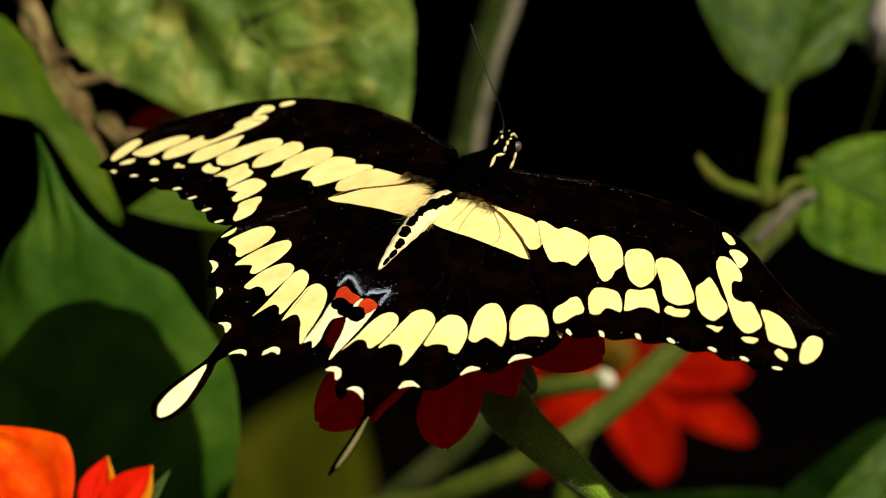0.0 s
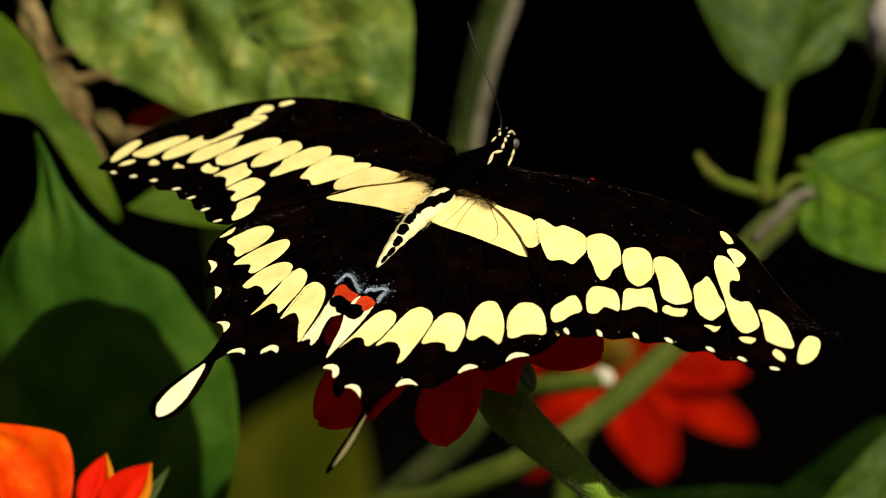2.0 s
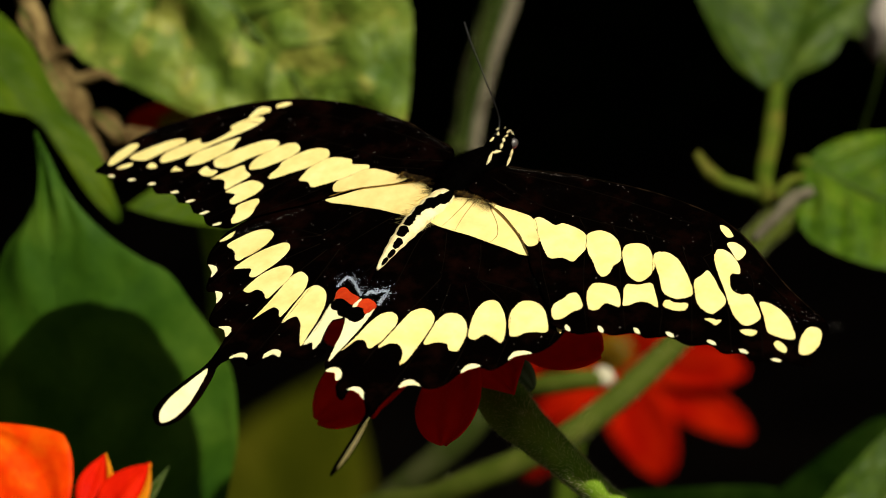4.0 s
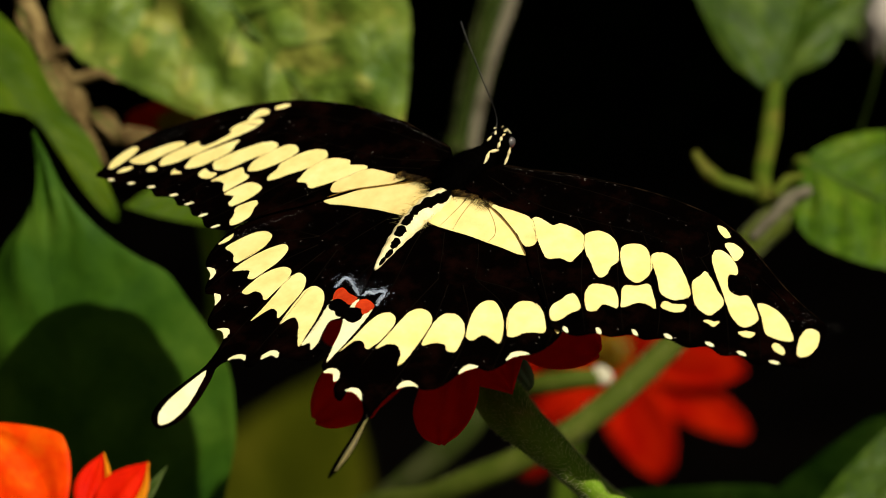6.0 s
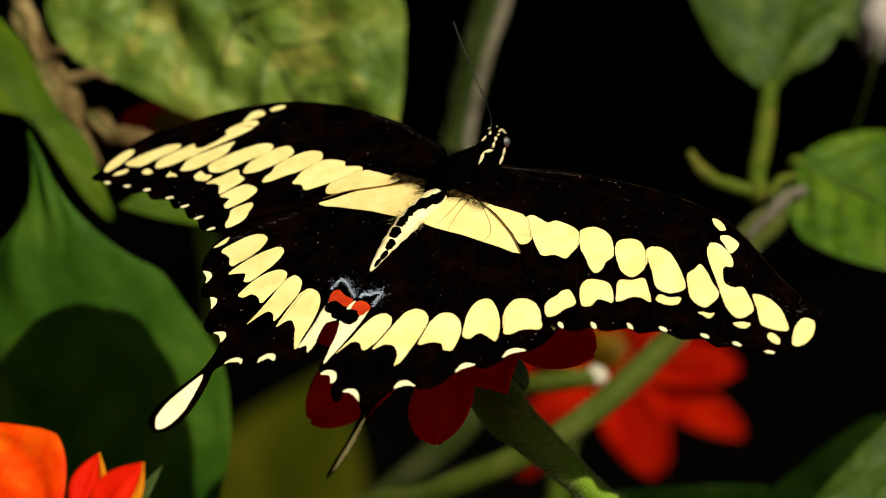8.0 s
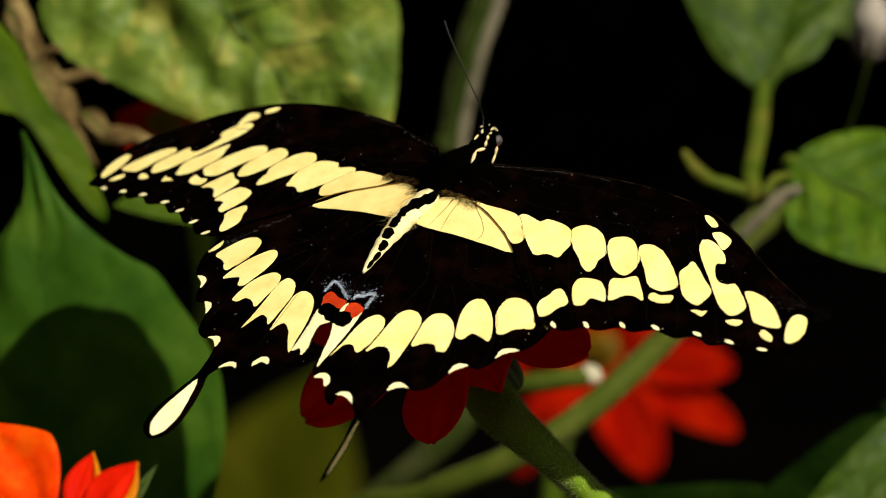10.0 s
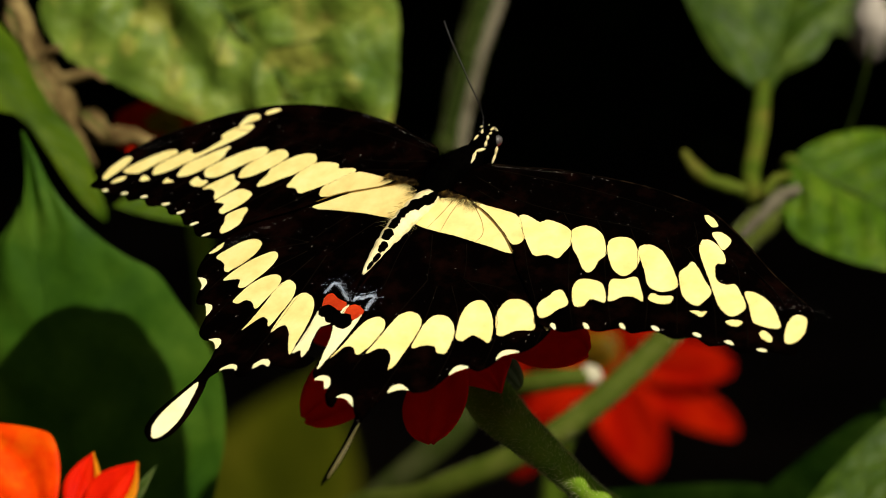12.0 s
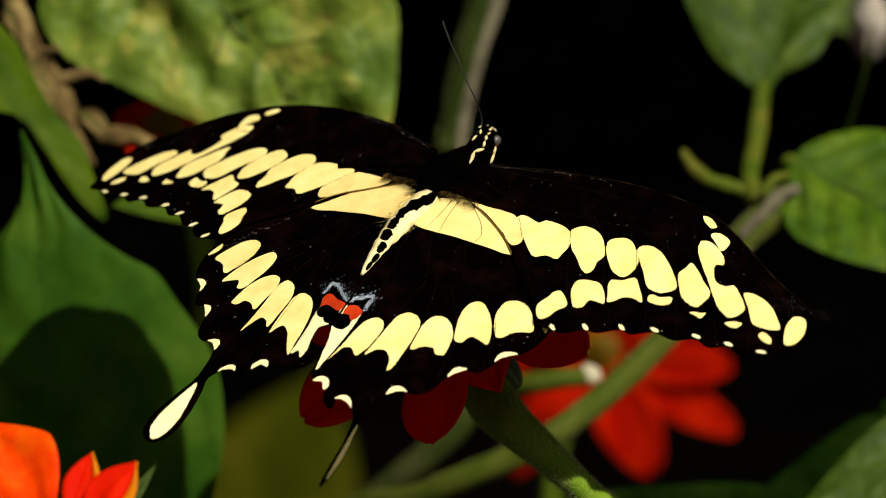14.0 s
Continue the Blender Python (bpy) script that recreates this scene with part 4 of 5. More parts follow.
        add([(-2.2, -33.7), (-1.4, -33.0), (-0.4, -32.7), (0.5, -33.4), (0.8, -34.6), (0.5, -35.6), (-0.4, -35.7), (-1.6, -35.1)], mt=M_EYESPOT, name="black_spot", h=0.06)
    add([(29.0, -23.7), (28.6, -22.2), (27.8, -20.8), (27.6, -22.5)])
    add([(24.9, -32.1), (24.8, -30.4), (25.9, -29.4), (27.3, -29.3), (26.3, -30.2), (25.4, -31.1)], pale=True)
    add([(20.0, -37.7), (19.9, -36.3), (20.5, -35.3), (21.9, -35.1), (21.2, -36.0), (20.5, -36.9)], pale=True)
    add([(13.5, -44.6), (13.4, -43.2), (14.3, -42.3), (16.1, -42.8), (14.9, -43.2), (14.2, -43.8)], pale=True)
    add([(7.0, -48.5), (7.6, -47.4), (8.9, -47.4), (10.0, -48.9), (9.1, -48.5), (7.8, -48.2)], pale=True)
    add([(2.1, -46.7), (2.6, -45.5), (3.8, -45.3), (4.8, -46.8), (4.5, -47.6), (3.4, -46.4)], pale=True)
    if side < 0:
        add([(13.6, -64.7), (14.6, -63.0), (14.6, -60.0), (13.5, -55.5), (12.3, -51.9), (11.8, -55.0), (11.6, -59.5), (12.1, -62.6), (12.9, -64.3)], pale=True)
    else:
        add([(13.8, -64.5), (14.8, -63.0), (14.8, -60.0), (13.8, -55.5), (12.5, -51.9), (12.5, -55.0), (12.7, -59.5), (13.0, -62.6), (13.4, -64.1)])


FORE_VEINS = [[(2, 4.5), (18, 7.5), (33, 8.5), (38, 8.2)], [(2, 2.2), (12, 0.5), (22, 1.6), (33, 3.2), (40, 2.6)], [(38, 8.2), (40.5, 4.5), (40, 2.6)], [(4, -0.5), (10, -1.6), (13.1, -2.6), (16.9, -7.4), (20.8, -12.6), (24.4, -16.8), (27.6, -20.6)],
              [(19, 1.0), (22.1, -1.8), (24.0, -5.6), (29.5, -15), (33.4, -20.5)], [(24.5, 1.8), (28.3, -1.8), (30.2, -5.6), (34.4, -12), (38.4, -17.8)], [(30, 2.6), (33.2, -0.9), (36.4, -6.2), (40.2, -10.2), (43.2, -16)],
              [(36, 3.2), (40.4, -2.0), (43.4, -6.8), (48.1, -14.9)], [(40, 2.6), (42.6, 0.6), (48.8, -5.6), (54.2, -13.9)], [(40.5, 4.5), (47, 4.2), (51.3, -1.5), (54.9, -6.4), (59, -13)], [(38, 8.2), (50, 5), (59.4, -2.6), (61.3, -6.2), (61.9, -11.5)]]
HIND_VEINS = [[(8.5, -12), (10, -14.5), (12, -19)], [(12, -19), (20, -18.6), (27.5, -22.6), (28.8, -27)], [(12, -19), (19.2, -22.4), (22.2, -27.2), (24, -34.6)], [(11, -21), (14.9, -26), (17.5, -32), (19, -41)], [(9, -22), (11.1, -30), (11.9, -36), (12.6, -48)],
              [(7, -21.5), (6.4, -31.5), (6.2, -40), (6.6, -48.6)], [(2.6, -12.2), (4.5, -16), (7, -21.5)], [(-0.6, -12.5), (-0.3, -16), (2.3, -31), (1.7, -42), (1.2, -45)]]
BASAL_LINES = [[(1.8, -4.2), (1.6, -7.5), (1.2, -11.2)], [(2.8, -4.2), (3.0, -8.0), (3.4, -11.0)], [(5.6, -4.0), (8.6, -7.0), (9.8, -9.2), (9.6, -11.0)]]


COSTA = [(2.4, 5.5), (6.9, 7.1), (13.4, 9.5), (19.5, 10.9), (25.9, 12.0), (32.9, 12.2), (39.8, 11.6), (45.9, 9.9), (51.5, 7.3), (57.9, 3.6), (62.2, 0.4)]


BLUE_ARC = {-1: [(2.1, -29.7), (2.0, -28.4), (1.6, -27.4), (0.3, -28.0), (-1.3, -29.4), (-2.7, -30.5)],
            1: [(-1.1, -30.0), (-0.9, -29.1), (0.0, -28.9), (0.5, -28.0), (1.4, -27.9), (1.5, -29.4), (1.6, -30.8)]}


def build_wing(name, body, outline, marks, veins, side, bend, lift, seed):
    height = wing_height(name, side, bend)
    sway = 1.7 * side if name == "hindwing" else 0.0  # both tails lean to one side
    wing = part(name, cell_mesh(outline, side, height, lift, 0.10, 4, 1.1, sway=sway), [M_WING, M_UNDER], body, "black wing with rows of yellow cells and a scalloped edge")
    rng = random.Random(seed)
    count = [0]

    def add(points, pale=False, mt=None, name="yellow_spot", h=0.045, rag=0.09):
        count[0] += 1
        bm = cell_mesh(points, side, height, lift + 0.10, h, 14, 0.9, ragged=rag if mt in (None, M_BUFF) else 0.06, seed=count[0], sway=sway)
        for f in bm.faces:
            f.material_index = 0
        part(name, bm, mt or (M_PALE if pale else M_SPOT), wing, smooth=False)

    marks(add, side)
    for v in veins[:-1] + [[(-0.6, -12.5), (-0.9, -22), (0.9, -32.6), (0.0, -39.0), (-0.25, -43.4)]] if (name, side) == ("hindwing", -1) else veins:
        pts = [Vector((side * x, y, height(x, y) + lift + 0.07)) * MM for x, y in v]
        r = [0.14 * MM] + [0.09 * MM] * (len(pts) - 2) + [0.06 * MM]
        part("vein", tube_bm(pts, r, 6, 5), M_VEIN, wing)
    if name == "forewing":
        pts = [Vector((side * x, y, height(x, y) + lift + 0.06)) * MM for x, y in COSTA]
        part("costa", tube_bm(pts, [0.22 * MM] + [0.17 * MM] * 8 + [0.13 * MM, 0.08 * MM], 6, 5, rough=0.4), M_COSTA, wing, "thick dark brown leading-edge vein")
    for v in ((BASAL_LINES if side > 0 else ()) if name == "hindwing" else [TRAIL[side][4:0:-1]]):
        pts = [Vector((side * x, y, height(x, y) + lift + 0.125)) * MM for x, y in v]
        part("vein", tube_bm(pts, [0.075 * MM] + [0.06 * MM] * (len(pts) - 2) + [0.035 * MM], 6, 5), M_VEINB, wing, "thin brown vein over the yellow patch")

    def flake(bm, x, y, size):
        c = Vector((side * x, y, height(x, y) + lift + 0.13)) * MM
        u = Vector((rng.uniform(-1, 1), rng.uniform(-1, 1), rng.uniform(-0.3, 0.3))).normalized() * size * MM
        w = u.cross(Vector((0, 0, 1))) * 0.7
        bm.faces.new([bm.verts.new(c + u), bm.verts.new(c + w), bm.verts.new(c - u), bm.verts.new(c - w)])

    bm = bmesh.new()
    if name == "forewing":
        for _ in range(64):
            x = rng.uniform(3.0, 22.0)
            flake(bm, x, float(np.interp(x, [q[0] for q in COSTA], [q[1] for q in COSTA])) - 0.35 + rng.gauss(0, 0.16), rng.uniform(0.035, 0.085))
        for _ in range(70):
            flake(bm, rng.gauss(59, 3.0), rng.gauss(-0.2, 1.5) - 0.3, rng.uniform(0.03, 0.07))
        for _ in range(60):
            flake(bm, rng.uniform(6, 48), rng.uniform(2, 9), rng.uniform(0.03, 0.06))
    else:
        for _ in range(60):
            t = rng.random()
            flake(bm, 19 + 9 * t + rng.gauss(0, 0.3), -12.5 - 8.5 * t - abs(rng.gauss(0, 0.5)) - 0.8, rng.uniform(0.04, 0.09))
        for _ in range(50):
            flake(bm, rng.uniform(3, 26), rng.uniform(-40, -12), rng.uniform(0.03, 0.06))
    part("loose_scales", bm, M_DUST, wing, "sprinkle of loose pale scales")
    if name == "hindwing":
        bm = bmesh.new()
        arc = spline(BLUE_ARC[side], 12)
        for k in range(620):
            x, y = arc[rng.randrange(len(arc))]
            far = abs(rng.gauss(0, 1.0))  # tufts that thin out towards the wing's base
            x, y = x + rng.gauss(0, 0.16) + 0.12 * math.sin(k % 23) * far, y + 0.50 * far * rng.random() - 0.12 + rng.gauss(0, 0.10)
            if k % 9 == 0:
                x, y = x + rng.gauss(0, 0.9), y + abs(rng.gauss(0, 1.1))
            c = Vector((side * x, y, height(x, y) + lift + 0.17)) * MM
            s = rng.uniform(0.028, 0.065) * MM
            u = Vector((rng.uniform(-1, 1), rng.uniform(-1, 1), rng.uniform(-0.3, 0.3))).normalized()
            w = u.cross(Vector((0, 0, 1))).normalized()
            bm.faces.new([bm.verts.new(c + u * s * 1.6), bm.verts.new(c + w * s), bm.verts.new(c - u * s * 1.6), bm.verts.new(c - w * s)])
        part("blue_scale_dust", bm, M_BLUE, wing, "dusting of grey-blue scales")
    return wing


butterfly = empty("giant_swallowtail_butterfly", Matrix(), "giant swallowtail butterfly, black with yellow bands, wings spread on a flower", "butterfly")
wings = {}
for key, side, bend in (("HL", -1, -3.29), ("HR", 1, 1.04)):
    wings[key] = build_wing("hindwing", butterfly, HINDWING + INNER[side], hind_spots, HIND_VEINS, side, bend, -0.10, 3 + side)
for key, side, bend in (("FL", -1, -3.26), ("FR", 1, 1.05)):
    wings[key] = build_wing("forewing", butterfly, FOREWING + TRAIL[side], fore_spots, FORE_VEINS, side, bend, 0.05, 7 + side)


def build_body(b):
    rng = random.Random(11)
    up = Vector((0, 0, 1))
    # abdomen: cream, with a black stripe of joined blotches along its back
    prof = [(-23.6, 0.2), (-22.4, 0.5), (-19.5, 1.0), (-16.5, 1.5), (-13, 1.95), (-9, 2.2), (-6, 2.25), (-3.5, 2.0)]
    bm = lathe_bm([(y * MM, r * MM * (1 + 0.05 * math.cos(y * 2.6))) for y, r in [(-23.6 + 20.1 * k / 40, float(np.interp(-23.6 + 20.1 * k / 40, [q[0] for q in prof], [q[1] for q in prof]))) for k in range(41)]], 24, at=Vector((0, 0, 1.1 * MM)))

    def curve(bm):
        for v in bm.verts:
            t = max(0.0, (-5 * MM - v.co.y) / (17.6 * MM))
            v.co.x += (1.9 * t * t + 0.75 * (1 - min(1.0, t)) ** 2) * MM
            v.co.z += 0.5 * MM * t * t

    curve(bm)
    abd = part("abdomen", bm, M_CREAM, b, "cream abdomen with a black blotched back stripe")
    for y, turn, ln, wd in ((-5.0, 0.65, 3.6, 0.36), (-6.8, 0.40, 3.6, 0.38), (-8.2, 0.10, 3.4, 0.38), (-10.1, -0.05, 3.0, 0.40), (-12.7, 0.00, 2.7, 0.46), (-15.3, 0.15, 2.4, 0.48), (-17.7, 0.60, 2.2, 0.46), (-19.8, 0.90, 2.0, 0.46), (-21.7, 0.90, 1.8, 0.60)):
        bm = bmesh.new()
        rows = []
        for i in range(21):
            s = -1 + i / 10
            half = wd * math.sqrt(max(0.0, 1 - abs(s) ** 3)) * (1 + 0.5 * noise.noise(Vector((s * 3, y, 3)))) + 0.03
            yy = y + s * ln / 2
            rr = float(np.interp(yy, [q[0] for q in prof], [q[1] for q in prof])) * (1 + 0.05 * math.cos(yy * 2.6)) + 0.05
            rows.append([bm.verts.new(Vector((rr * math.sin(a), yy, 1.1 + rr * math.cos(a))) * MM) for a in [q + turn for q in (-half / 1.2, -half / 2.4, 0, half / 2.4, half / 1.2)]])
        for p, q in zip(rows, rows[1:]):
            for j in range(4):
                bm.faces.new((p[j], p[j + 1], q[j + 1], q[j]))
        curve(bm)
        part("back_blotch", bm, M_BODY, abd)
    # thorax and head
    bm = lathe_bm([(y * MM, r * MM) for y, r in ((-5, 1.2), (-4, 2.2), (-2, 3.0), (1, 3.4), (4, 3.2), (6.5, 2.7), (8.5, 2.2), (9.5, 1.6), (10.0, 1.0))], 24, at=Vector((0, 0, 0.6 * MM)))
    part("thorax", bm, M_BODY, b, "black furry thorax")
    bm = lathe_bm([(y * MM, r * MM) for y, r in ((9.0, 0.8), (9.7, 1.8), (11.5, 2.1), (13.2, 1.9), (14.5, 1.2), (15.2, 0.4))], 20, at=Vector((0, 0, 0.6 * MM)))
    head = part("head", bm, M_BODY, b)
    # pale streaks over the head and collar
    for x0, y0, z0, x1, y1, z1, r in (
            (2.3, 5.6, 2.4, 1.5, 7.9, 2.4, 0.33),
            (1.4, 8.3, 2.3, 1.6, 9.9, 1.6, 0.33),
            (1.5, 10.3, 1.9, 1.3, 11.1, 2.2, 0.28),
            (1.2, 11.5, 2.3, 0.9, 12.2, 2.4, 0.28),
            (0.8, 12.7, 2.4, 0.9, 13.2, 2.3, 0.20),
            (0.2, 14.0, 2.1, -0.6, 15.7, 1.1, 0.24),
            (-0.6, 15.7, 1.1, 0.0, 15.7, 0.6, 0.20),
            (1.9, 12.6, 0.1, 2.0, 11.8, -0.8, 0.30),
            (2.0, 11.8, -0.8, 2.1, 10.7, -1.5, 0.26),
            (-0.5, 10.4, 2.5, -0.5, 11.4, 2.6, 0.20),
            (-0.3, 12.2, 2.6, -0.9, 13.2, 2.3, 0.22),
            (-0.7, 14.6, 2.2, -0.5, 14.6, 2.5, 0.15),
            (-1.3, 13.2, 2.7, -1.0, 13.5, 2.8, 0.13),
            ):
        a, c = Vector((x0, y0, z0)) * MM, Vector((x1, y1, z1)) * MM
        part("pale_mark", tube_bm([a.lerp(c, -0.2), a.lerp(c, 0.25), a.lerp(c, 0.7), a.lerp(c, 1.2)], [r * 0.15 * MM, r * 0.8 * MM, r * 0.75 * MM, r * 0.12 * MM], 8, 3, rough=0.5), M_CREAM, head)
    for s in (-1, 1):
        bm = bmesh.new()
        bmesh.ops.create_icosphere(bm, subdivisions=3, radius=0.9 * MM)
        bmesh.ops.scale(bm, verts=bm.verts, vec=(0.75, 1.0, 1.0))
        bmesh.ops.translate(bm, verts=bm.verts, vec=Vector((s * 1.6, 13.5, 0.7)) * MM)
        part("eye", bm, M_EYE, head, "grey compound eye")
        # antenna with a clubbed end
        pts = [Vector(q) * MM for q in ((1.5, 13.9, 1.8), (1.9, 15.0, 3.0), (2.6, 15.5, 5.0), (4.3, 15.9, 9.2), (6.5, 17.1, 12.2), (8.2, 18, 14.4), (10.1, 19.3, 17))]
        pts = [Vector((s * p.x, p.y, p.z)) for p in pts]
        part("antenna", tube_bm(pts, [0.13 * MM, 0.10 * MM, 0.09 * MM, 0.09 * MM, 0.10 * MM, 0.13 * MM, 0.15 * MM], 8, 10, rough=0.5), M_ANTENNA if s < 0 else M_BODY, b)
        # legs
        for y0, y1, x1 in ((6, 10, 6), (3, 3, 8), (0, -5, 8)):
            pts = [Vector((s * 2, y0, -1.8)) * MM, Vector((s * (x1 * 0.8), (y0 + y1) / 2, -3.0)) * MM, Vector((s * x1, y1, -6.5)) * MM, Vector((s * (x1 + 0.6), y1 + 0.8, -9.5)) * MM]
            part("leg", tube_bm(pts, [0.4 * MM, 0.3 * MM, 0.22 * MM, 0.14 * MM], 8, 5), M_BODY, b)
    bm = bmesh.new()
    for _ in range(2600):
        a, y = rng.uniform(-1.9, 1.9), rng.uniform(-4.5, 8.5)
        r = float(np.interp(y, [-5, -4, -2, 1, 4, 6.5, 8.2, 9], [1.2, 2.2, 3.0, 3.4, 3.2, 2.6, 1.8, 1.0])) * MM
        n = Vector((math.sin(a), 0, math.cos(a)))
        root = Vector((0, y, 0.6)) * MM * 1 + n * r * 0.95
        root.x, root.z = n.x * r * 0.95, 0.6 * MM + n.z * r * 0.95
        hair_into(bm, root, root + (n * 0.6 + Vector((rng.uniform(-0.3, 0.3) + 0.5 * n.x, rng.uniform(-1.2, -0.3), 0))) * rng.uniform(0.7, 1.8) * MM, 0.035 * MM)
    part("thorax_fur", bm, M_BODY, b)
    bm = bmesh.new()
    for s in (-1, 1):
        for _ in range(480):
            x = rng.uniform(1.6, 9.0)
            root = Vector((s * x, -2.2 + 0.04 * x + rng.uniform(-0.4, 0.5), 2.3 - 0.1 * x + rng.uniform(-0.1, 0.3))) * MM
            hair_into(bm, root, root + Vector((s * rng.uniform(0.2, 0.9), rng.uniform(-3.2, -0.6), rng.uniform(0.0, 0.4))) * MM * rng.uniform(0.4, 1.0), 0.024 * MM)
    part("wing_base_fringe", bm, M_FUR, b, "golden-brown fringe of hairs")
    bm = bmesh.new()
    for s in (-1, 1):
        for _ in range(520 if s > 0 else 60):
            y = rng.uniform(-12.5, -4.2)
            root = Vector((s * rng.uniform(1.2, 2.2), y, 1.2 + rng.uniform(0.2, 1.2))) * MM
            hair_into(bm, root, root + Vector((s * rng.uniform(0.5, 1.5), rng.uniform(-0.9, -0.2), rng.uniform(-0.6, -0.1))) * MM, 0.03 * MM)
    part("abdomen_tufts", bm, M_SPOT, b, "yellow hairs along the sides of the abdomen")


build_body(butterfly)


# ---- what moves: the butterfly rocks on the flower and its four wings dip ----
BODY = [
    (0, 2.59, 8.96, -529.27, -44.18, -30.78, -21.26),
    (0.5, 2.66, 8.93, -529.25, -44.19, -30.75, -21.33),
    (1, 2.53, 8.94, -529.21, -44.45, -30.83, -20.93),
    (1.5, 2.54, 8.94, -529.23, -44.23, -30.84, -21.27),
    (2, 2.46, 9.01, -529.20, -44.33, -31.14, -20.67),
    (2.5, 2.56, 8.83, -529.21, -44.40, -30.94, -20.42),
    (2.6, 2.56, 8.83, -529.21, -44.40, -30.94, -20.42),
    (2.7, 2.50, 8.81, -529.24, -44.22, -30.87, -20.59),
    (2.8, 2.43, 8.80, -529.27, -44.01, -30.78, -20.80),
    (2.9, 2.45, 8.80, -529.26, -44.05, -30.79, -20.76),
    (3, 2.45, 8.80, -529.26, -44.06, -30.80, -20.75),
    (3.1, 2.40, 8.78, -529.23, -44.10, -31.00, -19.96),
    (3.2, 2.41, 8.79, -529.24, -44.09, -30.95, -20.17),
    (5.3, 2.37, 8.77, -529.21, -44.12, -31.09, -19.59),
    (5.5, 2.37, 8.77, -529.21, -44.12, -31.09, -19.59),
    (6, 2.35, 8.77, -529.18, -43.88, -31.28, -19.66),
    (6.5, 2.28, 8.74, -529.21, -44.24, -31.30, -18.85),
    (7, 2.28, 8.69, -529.22, -43.94, -31.31, -19.24),
    (7.5, 2.24, 8.68, -529.24, -43.80, -31.48, -19.06),
    (8, 2.34, 8.65, -529.25, -43.82, -31.78, -18.91),
    (10.5, 2.09, 8.60, -529.24, -42.71, -32.01, -18.65),
    (11, 2.12, 8.47, -529.27, -42.35, -31.95, -19.25),
    (11.5, 2.12, 8.50, -529.26, -42.41, -32.03, -19.08),
    (12, 2.12, 8.56, -529.24, -42.46, -32.13, -18.75),
    (12.5, 2.05, 8.46, -529.26, -42.45, -32.10, -18.80),
    (13, 2.08, 8.51, -529.28, -42.45, -31.90, -18.89),
    (13.5, 2.07, 8.54, -529.24, -42.33, -32.09, -18.66),
    (14, 2.03, 8.47, -529.27, -42.44, -31.94, -18.76),
]
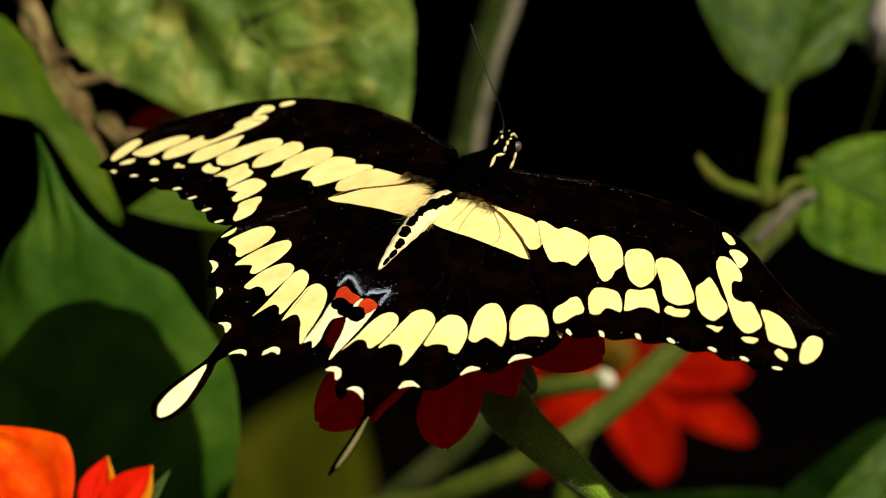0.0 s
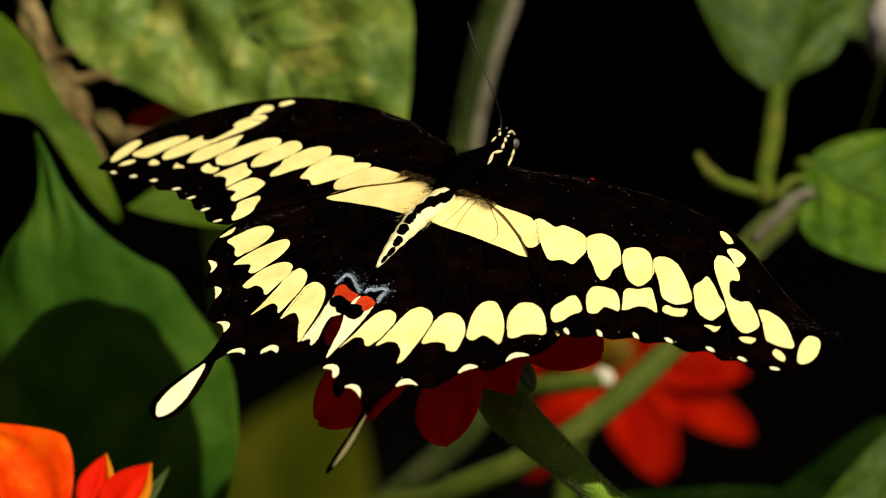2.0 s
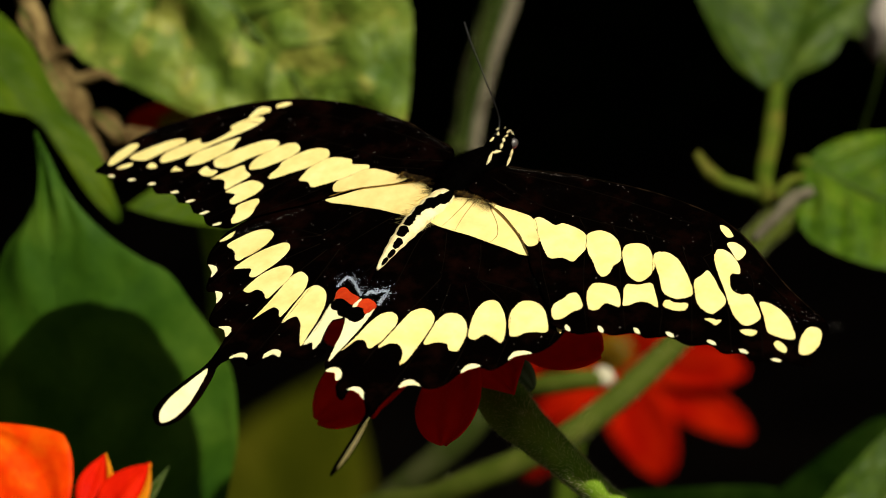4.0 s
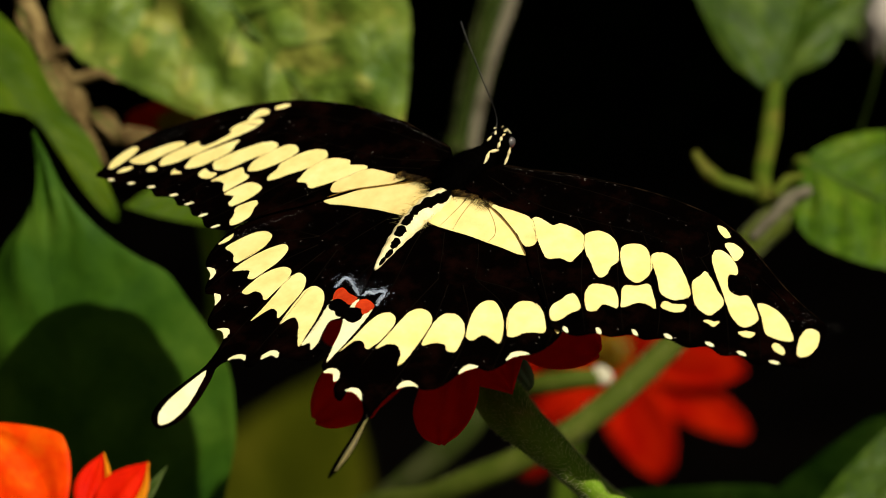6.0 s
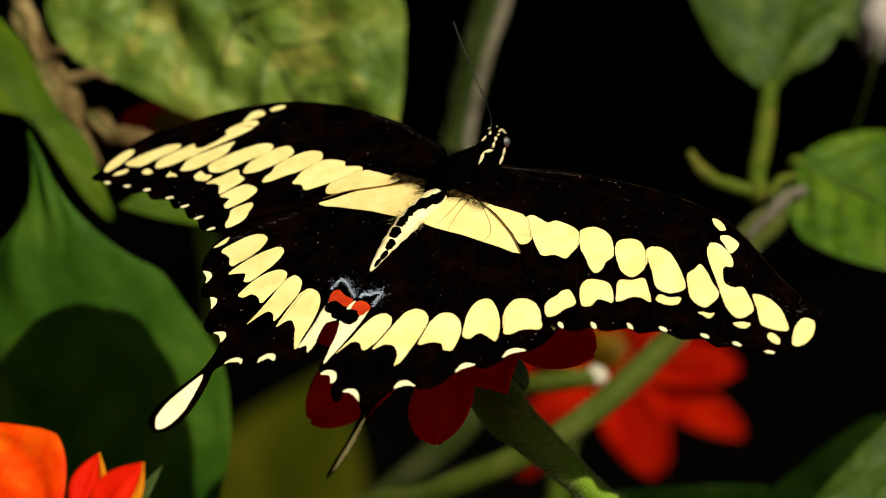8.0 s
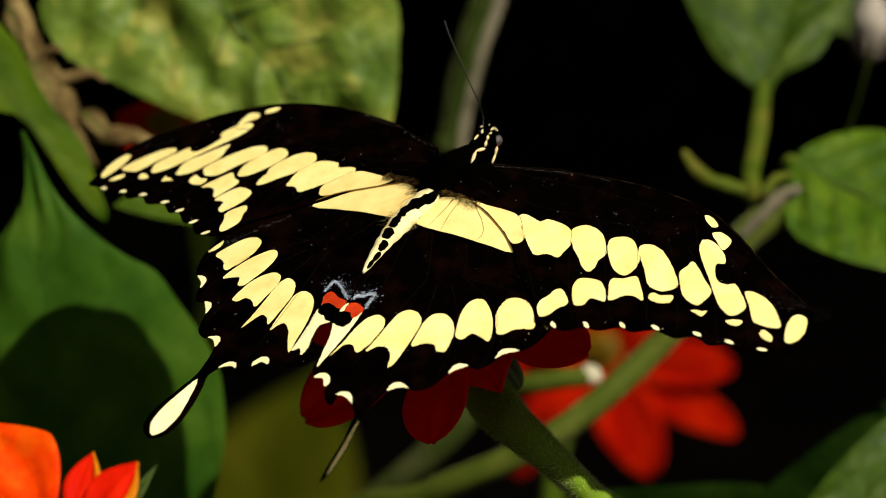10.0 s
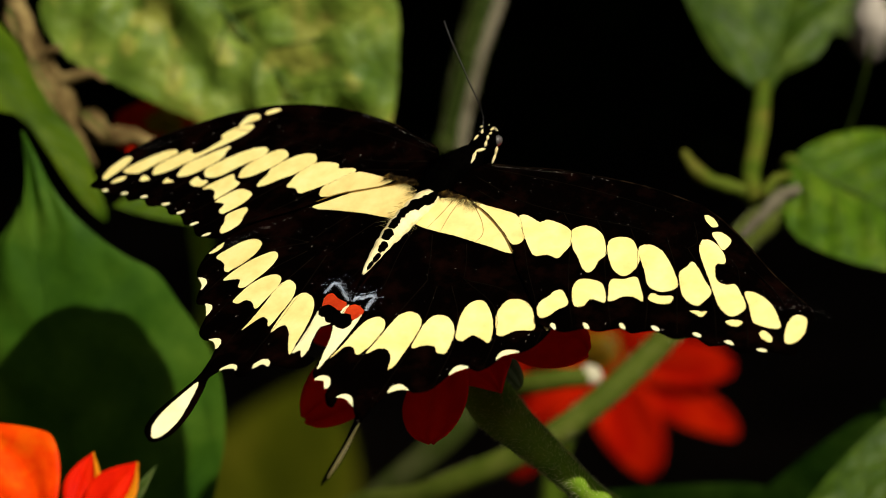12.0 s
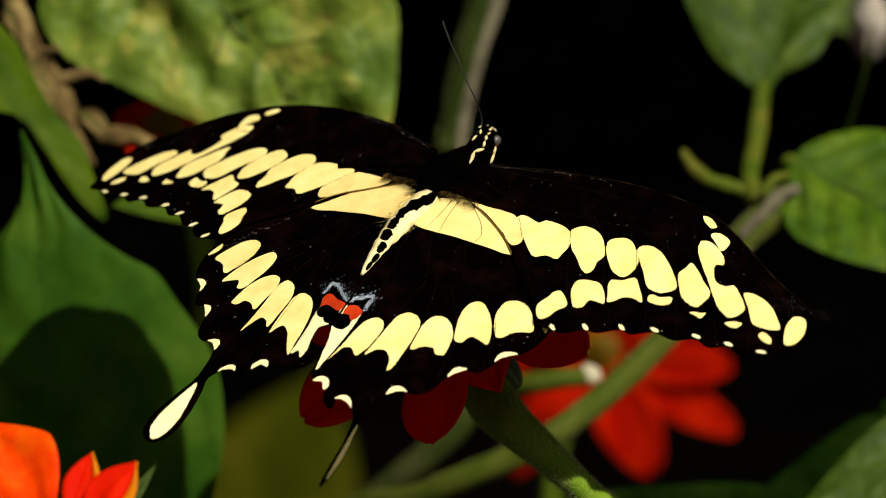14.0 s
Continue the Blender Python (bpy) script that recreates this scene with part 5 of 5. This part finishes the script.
# degrees of dip and sweep of the forewings (left, right) and hindwings (left, right)
BEAT = [
    (0, -6.02, -5.84, -6.22, -6.01, 2.89, -2.89, 5.12, -5.12),
    (0.5, -6.63, -6.40, -7.02, -6.40, 2.80, -2.86, 5.14, -4.95),
    (1, -6.59, -6.67, -6.83, -6.74, 2.70, -2.79, 5.18, -4.91),
    (1.5, -7.03, -7.06, -7.16, -7.05, 2.73, -2.90, 5.34, -4.99),
    (2, -6.12, -7.00, -6.43, -6.81, 2.64, -2.74, 5.08, -4.93),
    (2.5, -6.35, -6.61, -6.81, -6.47, 2.68, -2.64, 5.02, -4.89),
    (2.6, -6.35, -6.61, -6.81, -6.47, 2.68, -2.64, 5.02, -4.89),
    (2.7, -5.41, -5.26, -5.92, -5.24, 2.85, -2.61, 5.13, -5.01),
    (2.8, -4.28, -3.62, -4.83, -3.76, 3.05, -2.58, 5.27, -5.15),
    (2.9, -4.48, -3.91, -5.02, -4.02, 3.01, -2.59, 5.25, -5.13),
    (3, -4.55, -4.01, -5.09, -4.11, 3.00, -2.59, 5.24, -5.12),
    (3.1, -5.86, -5.91, -6.38, -5.80, 2.73, -2.66, 5.21, -5.02),
    (3.2, -5.52, -5.40, -6.04, -5.35, 2.80, -2.65, 5.21, -5.05),
    (5.3, -6.48, -6.80, -6.98, -6.59, 2.61, -2.70, 5.19, -4.98),
    (5.5, -6.48, -6.80, -6.98, -6.59, 2.61, -2.70, 5.19, -4.98),
    (6, -6.27, -6.85, -6.92, -6.39, 2.61, -2.75, 5.21, -5.06),
    (6.5, -5.92, -5.97, -6.58, -5.75, 2.46, -2.67, 5.24, -5.13),
    (7, -6.05, -5.76, -6.73, -5.47, 2.65, -2.77, 5.33, -5.19),
    (7.5, -5.93, -5.77, -6.76, -5.37, 2.62, -2.66, 5.18, -5.21),
    (8, -5.82, -5.70, -6.55, -5.46, 2.51, -2.73, 5.37, -5.28),
    (10.5, -6.65, -5.52, -7.39, -5.18, 2.28, -2.57, 5.33, -5.23),
    (11, -6.46, -5.00, -7.08, -5.04, 2.41, -2.74, 5.58, -5.39),
    (11.5, -6.52, -5.02, -7.10, -4.80, 2.30, -2.76, 5.57, -5.43),
    (12, -6.94, -5.52, -7.48, -5.16, 2.38, -2.75, 5.59, -5.44),
    (12.5, -7.22, -5.86, -7.86, -5.62, 2.31, -2.75, 5.53, -5.33),
    (13, -7.36, -5.93, -7.95, -5.76, 2.14, -2.74, 5.48, -5.33),
    (13.5, -7.49, -6.32, -8.00, -5.83, 2.06, -2.81, 5.49, -5.35),
    (14, -7.35, -5.74, -8.02, -5.76, 2.14, -2.76, 5.44, -5.31),
]
TWIST = {"FL": 2.74, "FR": -0.30, "HL": 3.01, "HR": 1.34}


def wing_pose(key, dip, sweep):
    s = -1 if key.endswith("L") else 1
    return Matrix.Translation((s * BASE.x, BASE.y, BASE.z)) @ pose(0, 0, 0, 0, -s * dip, 0) @ pose(0, 0, 0, TWIST[key], 0, 0) @ pose(0, 0, 0, 0, 0, -s * sweep)


def motions():
    walk(butterfly, [(t, VIEW @ pose(x / 1000, y / 1000, z / 1000, rx, ry, rz)) for t, x, y, z, rx, ry, rz in BODY])
    for i, key in enumerate(("FL", "FR", "HL", "HR")):
        walk(wings[key], [(row[0], wing_pose(key, row[1 + i], row[5 + i])) for row in BEAT])


motions()
